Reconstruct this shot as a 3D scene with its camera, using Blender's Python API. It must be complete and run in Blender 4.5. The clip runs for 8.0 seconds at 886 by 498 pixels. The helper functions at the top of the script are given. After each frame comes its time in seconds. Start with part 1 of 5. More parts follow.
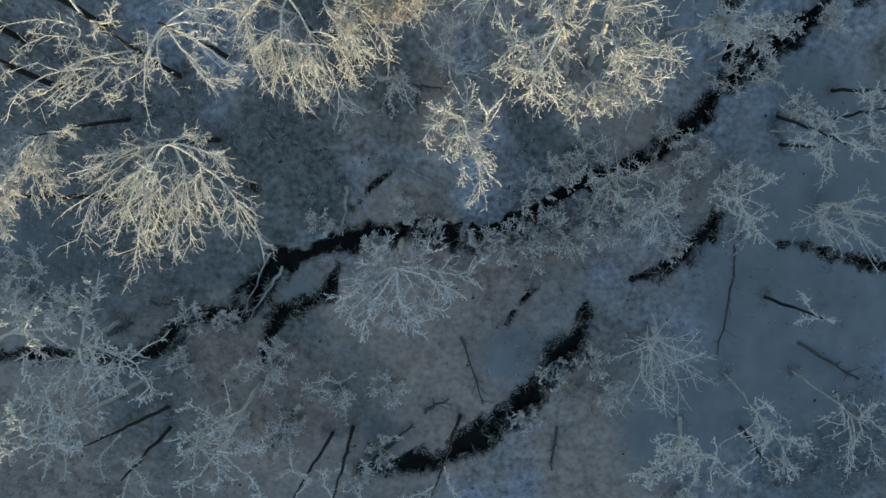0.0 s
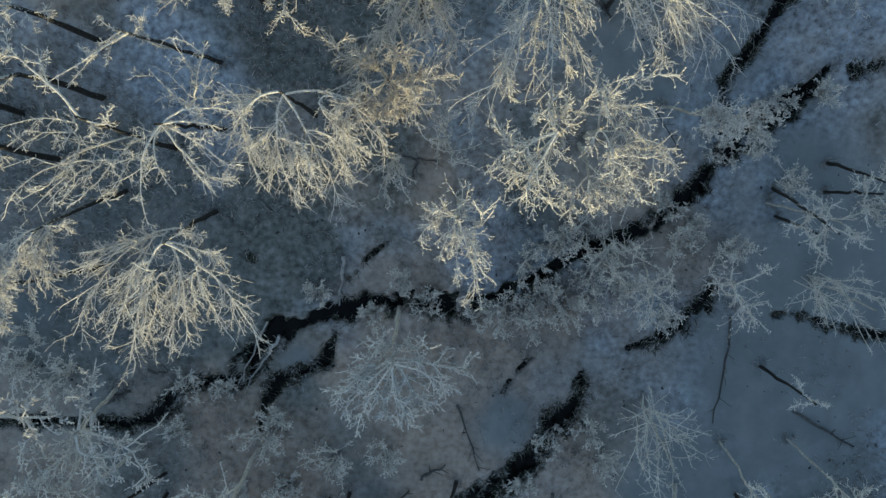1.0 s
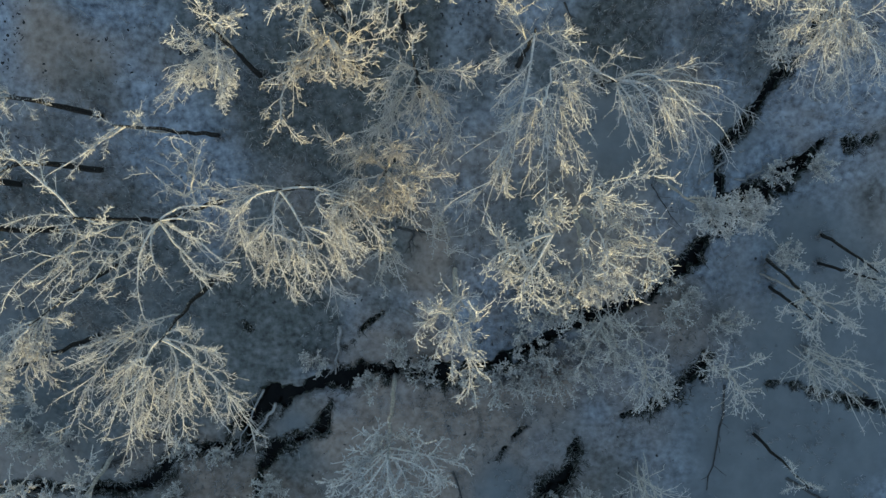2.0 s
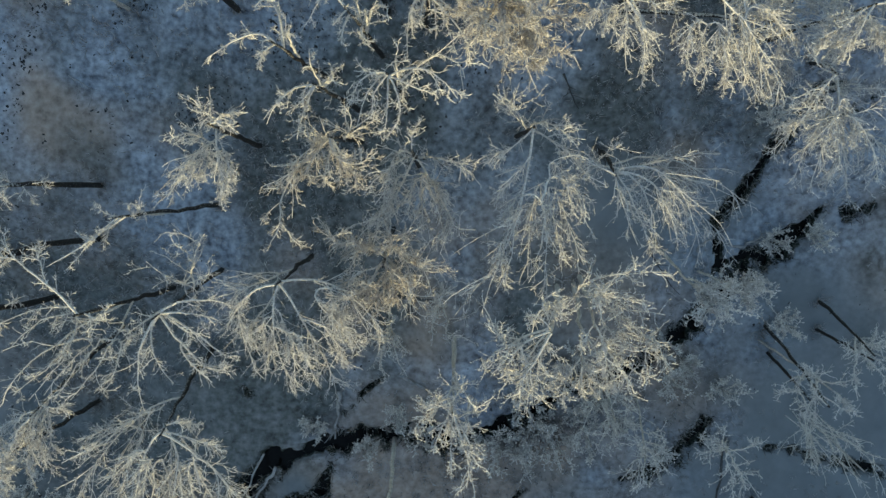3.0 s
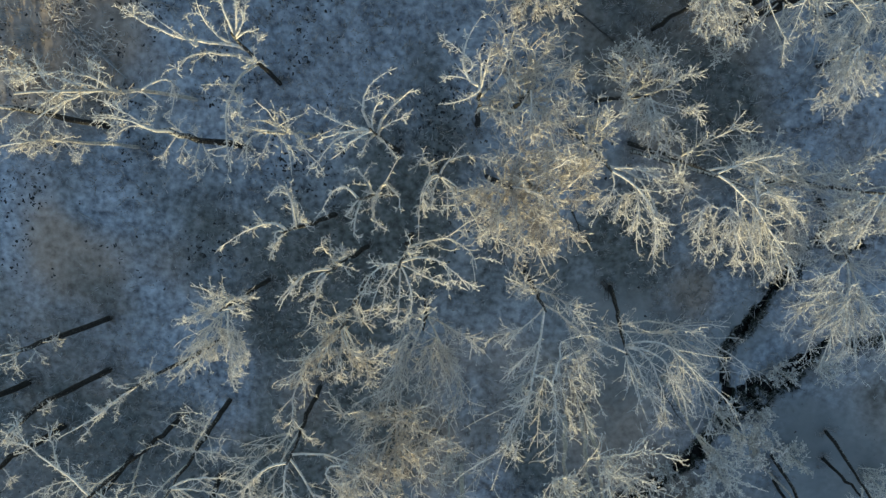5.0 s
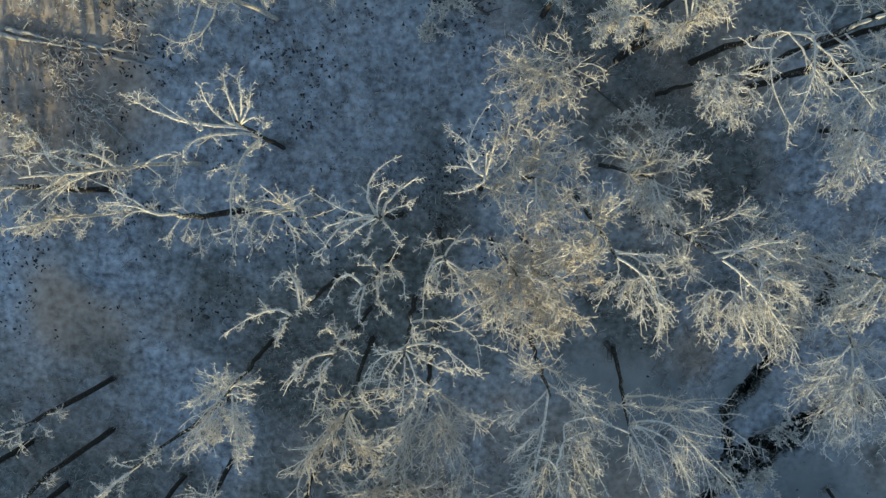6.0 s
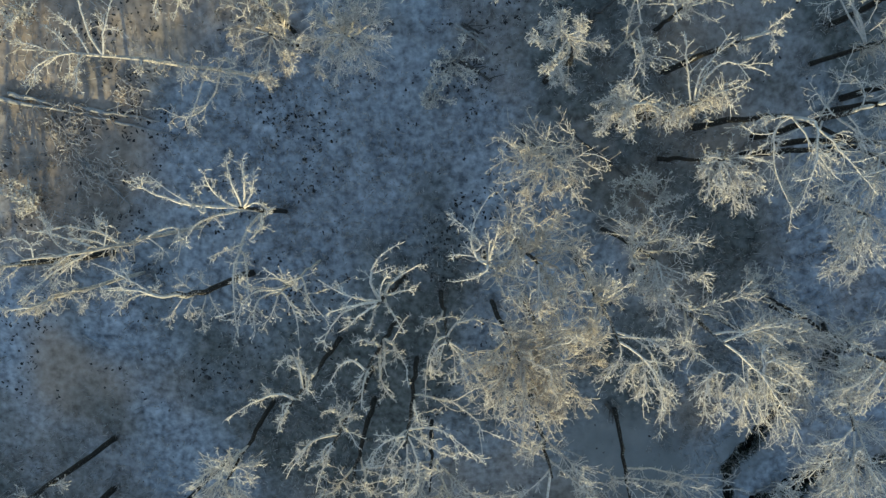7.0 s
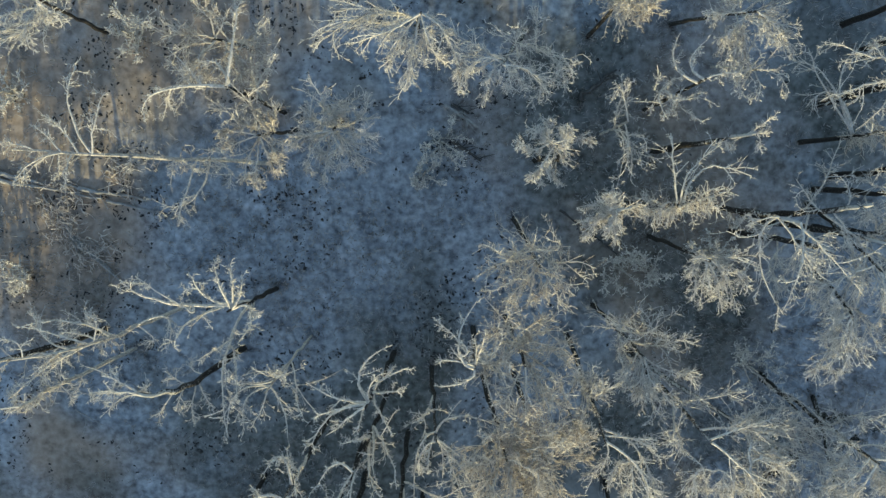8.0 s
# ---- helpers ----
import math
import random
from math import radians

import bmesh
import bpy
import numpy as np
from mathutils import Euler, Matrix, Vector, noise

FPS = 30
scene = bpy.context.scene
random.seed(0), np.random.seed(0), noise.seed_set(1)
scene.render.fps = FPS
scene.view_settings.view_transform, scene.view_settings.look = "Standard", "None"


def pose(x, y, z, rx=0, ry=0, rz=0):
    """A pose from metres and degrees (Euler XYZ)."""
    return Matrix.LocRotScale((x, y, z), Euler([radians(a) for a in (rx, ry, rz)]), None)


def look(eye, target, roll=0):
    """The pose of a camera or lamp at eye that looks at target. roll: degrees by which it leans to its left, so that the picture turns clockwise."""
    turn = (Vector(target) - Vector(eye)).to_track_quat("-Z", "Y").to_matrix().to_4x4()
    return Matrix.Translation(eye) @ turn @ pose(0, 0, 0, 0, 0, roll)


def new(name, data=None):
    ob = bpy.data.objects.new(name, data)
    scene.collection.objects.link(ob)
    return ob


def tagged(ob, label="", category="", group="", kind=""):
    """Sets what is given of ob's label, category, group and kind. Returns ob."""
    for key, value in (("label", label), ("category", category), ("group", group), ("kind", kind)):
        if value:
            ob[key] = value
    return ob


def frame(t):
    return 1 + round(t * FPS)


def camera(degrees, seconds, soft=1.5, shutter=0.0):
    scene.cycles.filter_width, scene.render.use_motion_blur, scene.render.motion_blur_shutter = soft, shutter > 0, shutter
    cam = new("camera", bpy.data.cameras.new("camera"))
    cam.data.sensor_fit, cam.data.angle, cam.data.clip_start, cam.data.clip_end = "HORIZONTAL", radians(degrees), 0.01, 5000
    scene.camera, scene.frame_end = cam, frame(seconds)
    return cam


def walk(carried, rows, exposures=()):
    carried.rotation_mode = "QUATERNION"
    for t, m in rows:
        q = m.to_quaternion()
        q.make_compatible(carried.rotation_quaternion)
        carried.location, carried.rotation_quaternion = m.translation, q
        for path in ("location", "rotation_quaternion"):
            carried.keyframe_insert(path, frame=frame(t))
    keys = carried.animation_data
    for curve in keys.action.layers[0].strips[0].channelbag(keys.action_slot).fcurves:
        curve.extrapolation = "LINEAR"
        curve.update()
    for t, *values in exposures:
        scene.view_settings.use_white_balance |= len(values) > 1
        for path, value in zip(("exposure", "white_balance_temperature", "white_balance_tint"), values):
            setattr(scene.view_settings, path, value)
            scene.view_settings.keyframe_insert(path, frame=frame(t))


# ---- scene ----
cam = camera(61.4, 8.0, soft=1.4)
METRES, EYE, TILT, LEAN, TURN = 21.8, 32.0, -93.5, 0.0, 0.0
ROWS = [
    (0.0, 0.0, 0.0, 0.0, 0.0, 0.0, -0.0),
    (0.5, 0.0018, -0.0025, 0.0657, -0.06, 0.01, -0.08),
    (1.0, 0.0068, -0.0044, 0.1336, 0.01, -0.09, -0.12),
    (1.5, 0.0087, -0.0074, 0.1989, -0.11, -0.09, -0.22),
    (3.0, 0.0093, -0.0131, 0.4002, -0.2, -0.6, -0.33),
    (3.5, 0.0059, -0.013, 0.4631, -0.2, -0.78, -0.34),
    (4.0, 0.0003, -0.0133, 0.523, -0.21, -0.78, -0.46),
    (4.5, -0.0039, -0.0131, 0.5844, -0.21, -0.78, -0.52),
    (6.0, -0.0161, -0.0119, 0.7584, -0.29, -1.02, -0.64),
    (6.5, -0.0202, -0.0109, 0.81, -0.33, -0.99, -0.64),
    (7.0, -0.0215, -0.0107, 0.8668, -0.32, -1.04, -0.74),
    (7.5, -0.0163, -0.0113, 0.9293, -0.32, -1.03, -0.67),
    (8.0, -0.0079, -0.0126, 0.9974, -0.36, -1.06, -0.66),
]
walk(cam, [(t, pose(0, 0, EYE, TILT, LEAN, TURN) @ pose(METRES * x, METRES * y, METRES * z, 90 + pitch, roll, yaw)) for t, x, y, z, yaw, pitch, roll in ROWS], exposures=[(0.0, 0.99, 6700, 5), (8.0, 0.99, 6700, 5)])

# ---- light: a low winter sun from the south, behind an unseen ridge added for shade, and a clear sky ----
SUN_UP = 11.0
world = bpy.data.worlds.new("world")
scene.world = world
world.use_nodes = True
sky = world.node_tree.nodes.new("ShaderNodeTexSky")
sky.sky_type, sky.sun_disc = "NISHITA", False
sky.sun_elevation, sky.sun_rotation = radians(SUN_UP), radians(180)
sky.air_density, sky.dust_density, sky.ozone_density = 1.0, 0.5, 1.1
back = world.node_tree.nodes["Background"]
back.inputs["Strength"].default_value = 0.13
world.node_tree.links.new(sky.outputs[0], back.inputs["Color"])
sun = new("sun", bpy.data.lights.new("sun", "SUN"))
sun.data.energy, sun.data.angle, sun.data.color = 2.6, radians(0.53), (1.0, 0.84, 0.46)
sun.matrix_world = look((0, -80 * math.cos(radians(SUN_UP)), 80 * math.sin(radians(SUN_UP))), (0, 0, 0))


# ---- materials ----
def material(name, rough=0.8):
    m = bpy.data.materials.new(name)
    m.use_nodes = True
    nt = m.node_tree
    shader = nt.nodes["Principled BSDF"]
    shader.inputs["Roughness"].default_value = rough
    shader.inputs["Specular IOR Level"].default_value = 0.25
    return m, nt, shader


def noise_node(nt, scale, detail=4.0, rough=0.6, vector=None, kind="Object"):
    if vector is None:
        vector = nt.nodes.new("ShaderNodeTexCoord").outputs[kind]
    n = nt.nodes.new("ShaderNodeTexNoise")
    n.inputs["Scale"].default_value, n.inputs["Detail"].default_value, n.inputs["Roughness"].default_value = scale, detail, rough
    nt.links.new(vector, n.inputs["Vector"])
    return n.outputs["Fac"]


def ramp(nt, value, *stops):
    r = nt.nodes.new("ShaderNodeValToRGB")
    while len(r.color_ramp.elements) < len(stops):
        r.color_ramp.elements.new(0.5)
    for e, (at, c) in zip(r.color_ramp.elements, stops):
        e.position, e.color = at, (*c, 1) if len(c) == 3 else (c[0], c[0], c[0], 1)
    nt.links.new(value, r.inputs["Fac"])
    return r.outputs["Color"]


def mixed(nt, fac, a, b):
    mx = nt.nodes.new("ShaderNodeMix")
    mx.data_type = "RGBA"
    for source, socket in ((fac, mx.inputs[0]), (a, mx.inputs[6]), (b, mx.inputs[7])):
        if isinstance(source, (tuple, float)):
            socket.default_value = (*source, 1) if isinstance(source, tuple) else source
        else:
            nt.links.new(source, socket)
    return mx.outputs[2]


def math_node(nt, operation, a, b):
    n = nt.nodes.new("ShaderNodeMath")
    n.operation = operation
    for v, s in ((a, n.inputs[0]), (b, n.inputs[1])):
        if isinstance(v, (int, float)):
            s.default_value = v
        else:
            nt.links.new(v, s)
    return n.outputs[0]


def bump(nt, shader, height, strength, distance):
    b = nt.nodes.new("ShaderNodeBump")
    b.inputs["Strength"].default_value, b.inputs["Distance"].default_value = strength, distance
    nt.links.new(height, b.inputs["Height"])
    nt.links.new(b.outputs["Normal"], shader.inputs["Normal"])


def ground_material():
    m, nt, sh = material("frosted_ground", 0.85)
    pos = nt.nodes.new("ShaderNodeNewGeometry").outputs["Position"]
    middle = noise_node(nt, 0.8, 5, 0.6, pos)
    clump = noise_node(nt, 1.7, 4, 0.55, pos)
    fine = noise_node(nt, 4.2, 3, 0.5, pos)
    speck = noise_node(nt, 17.0, 3, 0.6, pos)
    coarse = math_node(nt, "ADD", math_node(nt, "MULTIPLY", clump, 0.22), math_node(nt, "MULTIPLY", middle, 0.18))
    grain = math_node(nt, "ADD", coarse, math_node(nt, "ADD", math_node(nt, "MULTIPLY", fine, 0.46), math_node(nt, "MULTIPLY", math_node(nt, "SUBTRACT", speck, 0.5), 0.07)))
    cover = nt.nodes.new("ShaderNodeSeparateColor")
    tone = nt.nodes.new("ShaderNodeAttribute")
    tone.attribute_name = "cover"
    nt.links.new(tone.outputs["Color"], cover.inputs[0])
    rime = ramp(nt, grain, (0.29, (0.085, 0.10, 0.125)), (0.40, (0.255, 0.296, 0.35)), (0.56, (0.50, 0.575, 0.665)))
    soil = ramp(nt, grain, (0.28, (0.205, 0.168, 0.138)), (0.44, (0.37, 0.31, 0.265)), (0.60, (0.49, 0.425, 0.375)))
    ice = ramp(nt, middle, (0.3, (0.172, 0.195, 0.21)), (0.7, (0.238, 0.264, 0.28)))
    # dark sedge tone, used for painted shade on the ground too
    sedge = ramp(nt, grain, (0.30, (0.045, 0.05, 0.048)), (0.44, (0.145, 0.162, 0.16)), (0.60, (0.28, 0.29, 0.30)))
    col = mixed(nt, cover.outputs[2], mixed(nt, cover.outputs[1], mixed(nt, cover.outputs[0], rime, soil), sedge), ice)
    # wet black peat where the creeks are cut, with a torn edge
    peat = ramp(nt, noise_node(nt, 6.0, 6, 0.75, pos), (0.38, (0.008, 0.010, 0.008)), (0.52, (0.040, 0.052, 0.040)), (0.66, (0.20, 0.205, 0.20)))
    torn = math_node(nt, "ADD", tone.outputs["Alpha"], math_node(nt, "MULTIPLY", math_node(nt, "SUBTRACT", noise_node(nt, 5.5, 7, 0.75, pos), 0.5), 1.9))
    col = mixed(nt, ramp(nt, torn, (0.30, (0.0,)), (0.42, (1.0,))), col, peat)
    nt.links.new(col, sh.inputs["Base Color"])
    bump(nt, sh, math_node(nt, "MULTIPLY", grain, math_node(nt, "SUBTRACT", 1.0, cover.outputs[2])), 0.40, 0.10)
    return m


def water_material():
    m, nt, sh = material("dark_water", 0.06)
    nt.links.new(ramp(nt, noise_node(nt, 1.5, 4), (0.3, (0.004, 0.004, 0.004)), (0.7, (0.012, 0.012, 0.011))), sh.inputs["Base Color"])
    sh.inputs["IOR"].default_value = 1.33
    bump(nt, sh, noise_node(nt, 4.0, 2), 0.05, 0.02)
    return m


def bark_material():
    """Dark bark with rime on what faces the sky."""
    m, nt, sh = material("dark_bark", 0.85)
    grain = noise_node(nt, 9.0, 5, 0.7)
    bark = ramp(nt, grain, (0.3, (0.010, 0.011, 0.012)), (0.7, (0.045, 0.042, 0.040)))
    up = nt.nodes.new("ShaderNodeSeparateXYZ")
    nt.links.new(nt.nodes.new("ShaderNodeNewGeometry").outputs["Normal"], up.inputs[0])
    frost = math_node(nt, "ADD", math_node(nt, "MULTIPLY", up.outputs["Z"], 0.42), math_node(nt, "MULTIPLY", noise_node(nt, 14.0, 4, 0.7), 1.0))
    # thicker rime up in the crown
    tall = nt.nodes.new("ShaderNodeSeparateXYZ")
    nt.links.new(nt.nodes.new("ShaderNodeTexCoord").outputs["Object"], tall.inputs[0])
    frost = math_node(nt, "ADD", frost, ramp(nt, math_node(nt, "MULTIPLY", tall.outputs["Z"], 0.1), (0.35, (0.0,)), (0.75, (0.10,))))
    nt.links.new(mixed(nt, ramp(nt, frost, (0.63, (0.0,)), (0.73, (0.85,))), bark, (0.55, 0.55, 0.54)), sh.inputs["Base Color"])
    bump(nt, sh, grain, 0.6, 0.03)
    return m


def rime_material(name, dull, bright, scale):
    m, nt, sh = material(name, 0.7)
    grain = noise_node(nt, scale, 5, 0.7)
    own = nt.nodes.new("ShaderNodeNewGeometry").outputs["Random Per Island"]
    v = math_node(nt, "ADD", math_node(nt, "MULTIPLY", grain, 0.7), math_node(nt, "MULTIPLY", own, 0.3))
    nt.links.new(ramp(nt, v, (0.28, dull), (0.62, bright)), sh.inputs["Base Color"])
    return m


GROUND, WATER, BARK = ground_material(), water_material(), bark_material()
LIMB = rime_material("rimed_limb", (0.22, 0.20, 0.17), (0.86, 0.825, 0.78), 13.0)
HALF_RIMED = rime_material("half_rimed_bark", (0.03, 0.026, 0.022), (0.66, 0.63, 0.59), 11.0)
RIMED_LOG = rime_material("rimed_log", (0.10, 0.095, 0.09), (0.42, 0.425, 0.43), 5.0)
RIME = rime_material("rimed_twigs", (0.35, 0.335, 0.315), (0.91, 0.88, 0.85), 4.0)
TAN = rime_material("rimed_brown_twigs", (0.29, 0.245, 0.20), (0.82, 0.77, 0.71), 3.0)
GRASS = rime_material("rimed_grass", (0.16, 0.145, 0.125), (0.50, 0.50, 0.51), 0.7)
SEDGES = material("bank_sedge", 0.8)[0]
own_tone = SEDGES.node_tree.nodes.new("ShaderNodeNewGeometry").outputs["Random Per Island"]
SEDGES.node_tree.links.new(ramp(SEDGES.node_tree, own_tone, (0.0, (0.010, 0.012, 0.008)), (0.5, (0.035, 0.045, 0.03)), (0.66, (0.16, 0.16, 0.14)), (1.0, (0.65, 0.65, 0.64))), SEDGES.node_tree.nodes["Principled BSDF"].inputs["Base Color"])
FROSTED_BRUSH = rime_material("frosted_brush", (0.28, 0.24, 0.21), (0.80, 0.74, 0.69), 6.0)
STICK = rime_material("dark_stick", (0.012, 0.012, 0.012), (0.11, 0.11, 0.11), 7.0)
LITTER = rime_material("dead_litter", (0.010, 0.012, 0.015), (0.04, 0.042, 0.046), 2.0)


# ---- mesh helpers ----
def mesh_of(name, verts, quads, mat, smooth=True):
    verts, quads = np.asarray(verts, np.float32), np.asarray(quads, np.int32)
    n = quads.shape[1]
    me = bpy.data.meshes.new(name)
    me.vertices.add(len(verts))
    me.vertices.foreach_set("co", verts.ravel())
    me.loops.add(quads.size)
    me.loops.foreach_set("vertex_index", quads.ravel())
    me.polygons.add(len(quads))
    me.polygons.foreach_set("loop_start", np.arange(0, quads.size, n, dtype=np.int32))
    me.polygons.foreach_set("use_smooth", np.full(len(quads), smooth))
    me.update(calc_edges=True)
    me.materials.append(mat)
    return me


def part(name, me, parent, label=""):
    ob = new(name, me)
    ob.parent = parent
    return tagged(ob, label)


def shoots(rng, o, d, length, k, droop, wander, south=0.0):
    """N bent shoots of k points from the places o along d."""
    d = d / np.linalg.norm(d, axis=1, keepdims=True)
    p, pts = o.copy(), [o.copy()]
    for i in range(1, k):
        d = d + rng.normal(0, wander, d.shape)
        d[:, 2] -= droop * i / k
        d[:, 1] -= south * i / k
        d = d / np.linalg.norm(d, axis=1, keepdims=True)
        p = p + d * (length / (k - 1))[:, None]
        pts.append(p.copy())
    return np.stack(pts, 1)


def tubes(pts, r0, r1, sides, power=1.0):
    """Tapered tubes round N lines of k points; verts and quads."""
    n, k, _ = pts.shape
    t = np.gradient(pts, axis=1)
    t /= np.linalg.norm(t, axis=2, keepdims=True) + 1e-9
    ref = np.where(np.abs(t[..., 2:3]) > 0.9, [1.0, 0.0, 0.0], [0.0, 0.0, 1.0])
    a = np.cross(t, ref)
    a /= np.linalg.norm(a, axis=2, keepdims=True) + 1e-9
    b = np.cross(t, a)
    u = np.linspace(0, 1, k) ** power
    r = np.asarray(r0).reshape(-1, 1) * (1 - u) + np.asarray(r1).reshape(-1, 1) * u
    ang = np.arange(sides) * 2 * math.pi / sides
    ring = a[:, :, None] * np.cos(ang)[:, None] + b[:, :, None] * np.sin(ang)[:, None]
    verts = (pts[:, :, None] + ring * r[:, :, None, None]).reshape(-1, 3)
    i, j, s = np.meshgrid(np.arange(n), np.arange(k - 1), np.arange(sides), indexing="ij")
    at = (i * k + j) * sides
    quads = np.stack([at + s, at + (s + 1) % sides, at + sides + (s + 1) % sides, at + sides + s], -1).reshape(-1, 4)
    return verts, quads


def joined(*pieces):
    verts, quads, at = [], [], 0
    for v, q in pieces:
        verts.append(v)
        quads.append(q + at)
        at += len(v)
    return np.concatenate(verts), np.concatenate(quads)


def along(pts, i, u):
    """Places and directions at the shares u of the lines i."""
    k = pts.shape[1]
    f = u * (k - 1)
    j = np.minimum(f.astype(int), k - 2)
    w = (f - j)[:, None]
    a, b = pts[i, j], pts[i, j + 1]
    t = b - a
    return a + t * w, t / (np.linalg.norm(t, axis=1, keepdims=True) + 1e-9)


def sideways(rng, t, spread):
    """Directions that leave t by about the angle spread, to random sides, flattened a little."""
    side = rng.normal(0, 1, t.shape) * [1, 1, 0.7]
    side -= (side * t).sum(1, keepdims=True) * t
    side /= np.linalg.norm(side, axis=1, keepdims=True) + 1e-9
    return t * np.cos(spread)[:, None] + side * np.sin(spread)[:, None]


# ---- the ground: one sheet, with the creek and its arms cut into it ----
CREEKS = []


def creek(name, tear, *line):
    """A water course: how torn it is, and its line as x, y and half width."""
    CREEKS.append((name, tear, line))


creek("main", 0.25, (-20.19, -6.68, 0.14), (-17.77, -6.31, 0.28), (-15.63, -6.32, 0.28), (-14.2, -6.39, 0.28), (-12.9, -6.49, 0.32), (-11.55, -5.83, 0.32), (-10.89, -4.73, 0.37), (-9.58, -4.63, 0.32), (-8.52, -4.73, 0.32), (-7.83, -3.53, 0.56), (-7.03, -2.76, 0.6), (-5.95, -2.1, 0.43), (-4.53, -1.63, 0.37), (-2.89, -1.21, 0.43), (-1.14, -1.25, 0.49), (0.37, -1.35, 0.54), (2.01, -1.21, 0.39), (3.63, -0.46, 0.3), (5.69, 0.88, 0.43), (7.52, 1.52, 0.39), (8.77, 2.12, 0.32), (10.46, 3.55, 0.41), (11.01, 4.57, 0.47), (12.6, 5.76, 0.45), (14.04, 6.83, 0.47), (15.49, 8.23, 0.24))
creek("main2", 0.55, (10.71, 4.2, 0.23), (11.62, 5.13, 0.63), (12.41, 6.07, 0.63), (13.54, 6.54, 0.53), (15.27, 7.61, 0.34), (16.52, 8.25, 0.27), (18.23, 8.45, 0.14))
creek("branch", 0.65, (11.59, 6.07, 0.21), (11.22, 7.69, 0.23), (12.28, 8.8, 0.29), (12.97, 10.0, 0.21), (13.82, 11.39, 0.32), (14.51, 11.96, 0.25), (14.91, 12.99, 0.23), (15.7, 13.01, 0.1))
creek("oxbow", 0.45, (-7.53, -6.69, 0.12), (-7.37, -5.59, 0.28), (-6.74, -4.64, 0.37), (-5.78, -4.3, 0.37), (-4.69, -3.41, 0.28), (-4.32, -2.57, 0.13))
creek("pool", -0.1, (-3.54, -11.32, 0.23), (-2.06, -11.37, 0.46), (-0.1, -11.06, 0.53), (1.37, -10.03, 0.57), (3.06, -8.76, 0.61), (4.37, -7.5, 0.63), (5.06, -6.21, 0.53), (5.82, -5.11, 0.46), (5.98, -4.26, 0.14))
creek("arm", 0.4, (7.88, -3.1, 0.13), (8.86, -2.86, 0.3), (9.89, -2.15, 0.4), (10.67, -1.28, 0.44), (11.21, -0.51, 0.17))
creek("ditch", 1.0, (13.74, -1.68, 0.11), (15.17, -1.87, 0.24), (16.6, -2.15, 0.27), (18.05, -2.53, 0.27), (20.23, -3.06, 0.13))
creek("runnel", 0.7, (-4.0, -0.64, 0.06), (-3.33, 0.24, 0.12), (-2.68, 0.88, 0.12), (-2.17, 1.25, 0.05))
creek("puddle", 0.6, (-7.82, 0.88, 0.05), (-7.53, 0.51, 0.14), (-7.26, 0.35, 0.04))
creek("sump", 0.9, (2.41, -5.47, 0.03), (2.88, -4.62, 0.08), (3.45, -3.73, 0.14), (3.81, -3.53, 0.04))
creek("seep", 1.0, (15.19, 11.71, 0.07), (16.0, 12.08, 0.2), (17.01, 12.56, 0.11))


def waves(x, y, scale, seed, octaves=3):
    """Smooth noise of about -1 to 1."""
    rng, total = np.random.default_rng(seed), 0
    for o in range(octaves):
        for _ in range(5):
            a, ph = rng.uniform(0, 2 * math.pi, 2)
            f = scale * 2 ** o * rng.uniform(0.7, 1.4)
            total = total + np.sin((x * math.cos(a) + y * math.sin(a)) * f + ph) / (5 * 1.6 ** o) * 1.3
    return total


def ease(v):
    v = np.clip(v, 0, 1)
    return v * v * (3 - 2 * v)


def slope(x, y):
    """The bank without its waters: it climbs gently to the north; an unseen ridge is added far to the south to shade
    it.
    """
    z = 1.62 - 0.005 * np.clip(x, -40, 40) + 0.099 * np.clip(y, -16, 42)
    # crest height shaped along x to set which crowns and ground catch the sun
    crest = 22.8 + 0.10 * np.clip(x, -40, 40) - 0.13 * np.clip(-x - 7, 0, 20) + 0.2 * np.clip(x - 4, 0, 10) - 0.5 * np.exp(-((x - 3.8) / 2.8) ** 2) - 0.5 * np.exp(-((x + 1.0) / 1.6) ** 2) + 0.9 * waves(x, 0 * y, 0.14, 3)
    dip = 0.65 * np.exp(-((x - 12.5) ** 2 / 22 + (y - 9.0) ** 2 / 26))
    return z - dip + crest * ease((-24 - y) / 46)


def creek_share(x, y):
    """How far into a creek a place lies: 0 on the bank, 1 at the bed."""
    jit = 0.42 * waves(x, y, 1.9, 7, 3) + 0.24 * waves(x, y, 5.5, 9, 2) + 0.28 * waves(x, y, 11.0, 10, 1)
    rag = waves(x, y, 3.2, 8, 3)
    share = np.zeros_like(x)
    for _, tear, line in CREEKS:
        best = np.full_like(x, 9.0)
        for (x0, y0, w0), (x1, y1, w1) in zip(line, line[1:]):
            dx, dy = x1 - x0, y1 - y0
            u = np.clip(((x - x0) * dx + (y - y0) * dy) / (dx * dx + dy * dy), 0, 1)
            d = np.hypot(x - x0 - u * dx, y - y0 - u * dy) / (w0 + u * (w1 - w0))
            best = np.minimum(best, d)
        share = np.maximum(share, ease((1.10 - best + jit) / 0.55) * ease(1.5 - tear + 1.5 * rag))
    return share


def height(x, y):
    x, y = np.asarray(x, float), np.asarray(y, float)
    near = (np.abs(x) < 30) & (y > -20) & (y < 45)
    z = slope(x, y) + np.where(near, 0.10 * waves(x, y, 0.5, 11) + 0.03 * waves(x, y, 4.0, 12), 0)
    return z - 0.55 * creek_share(x, y)


# bare earth and leaves, dark sedge that also paints in shade, smooth ice
PATCHES = {"soil": [], "sedge": [], "ice": []}


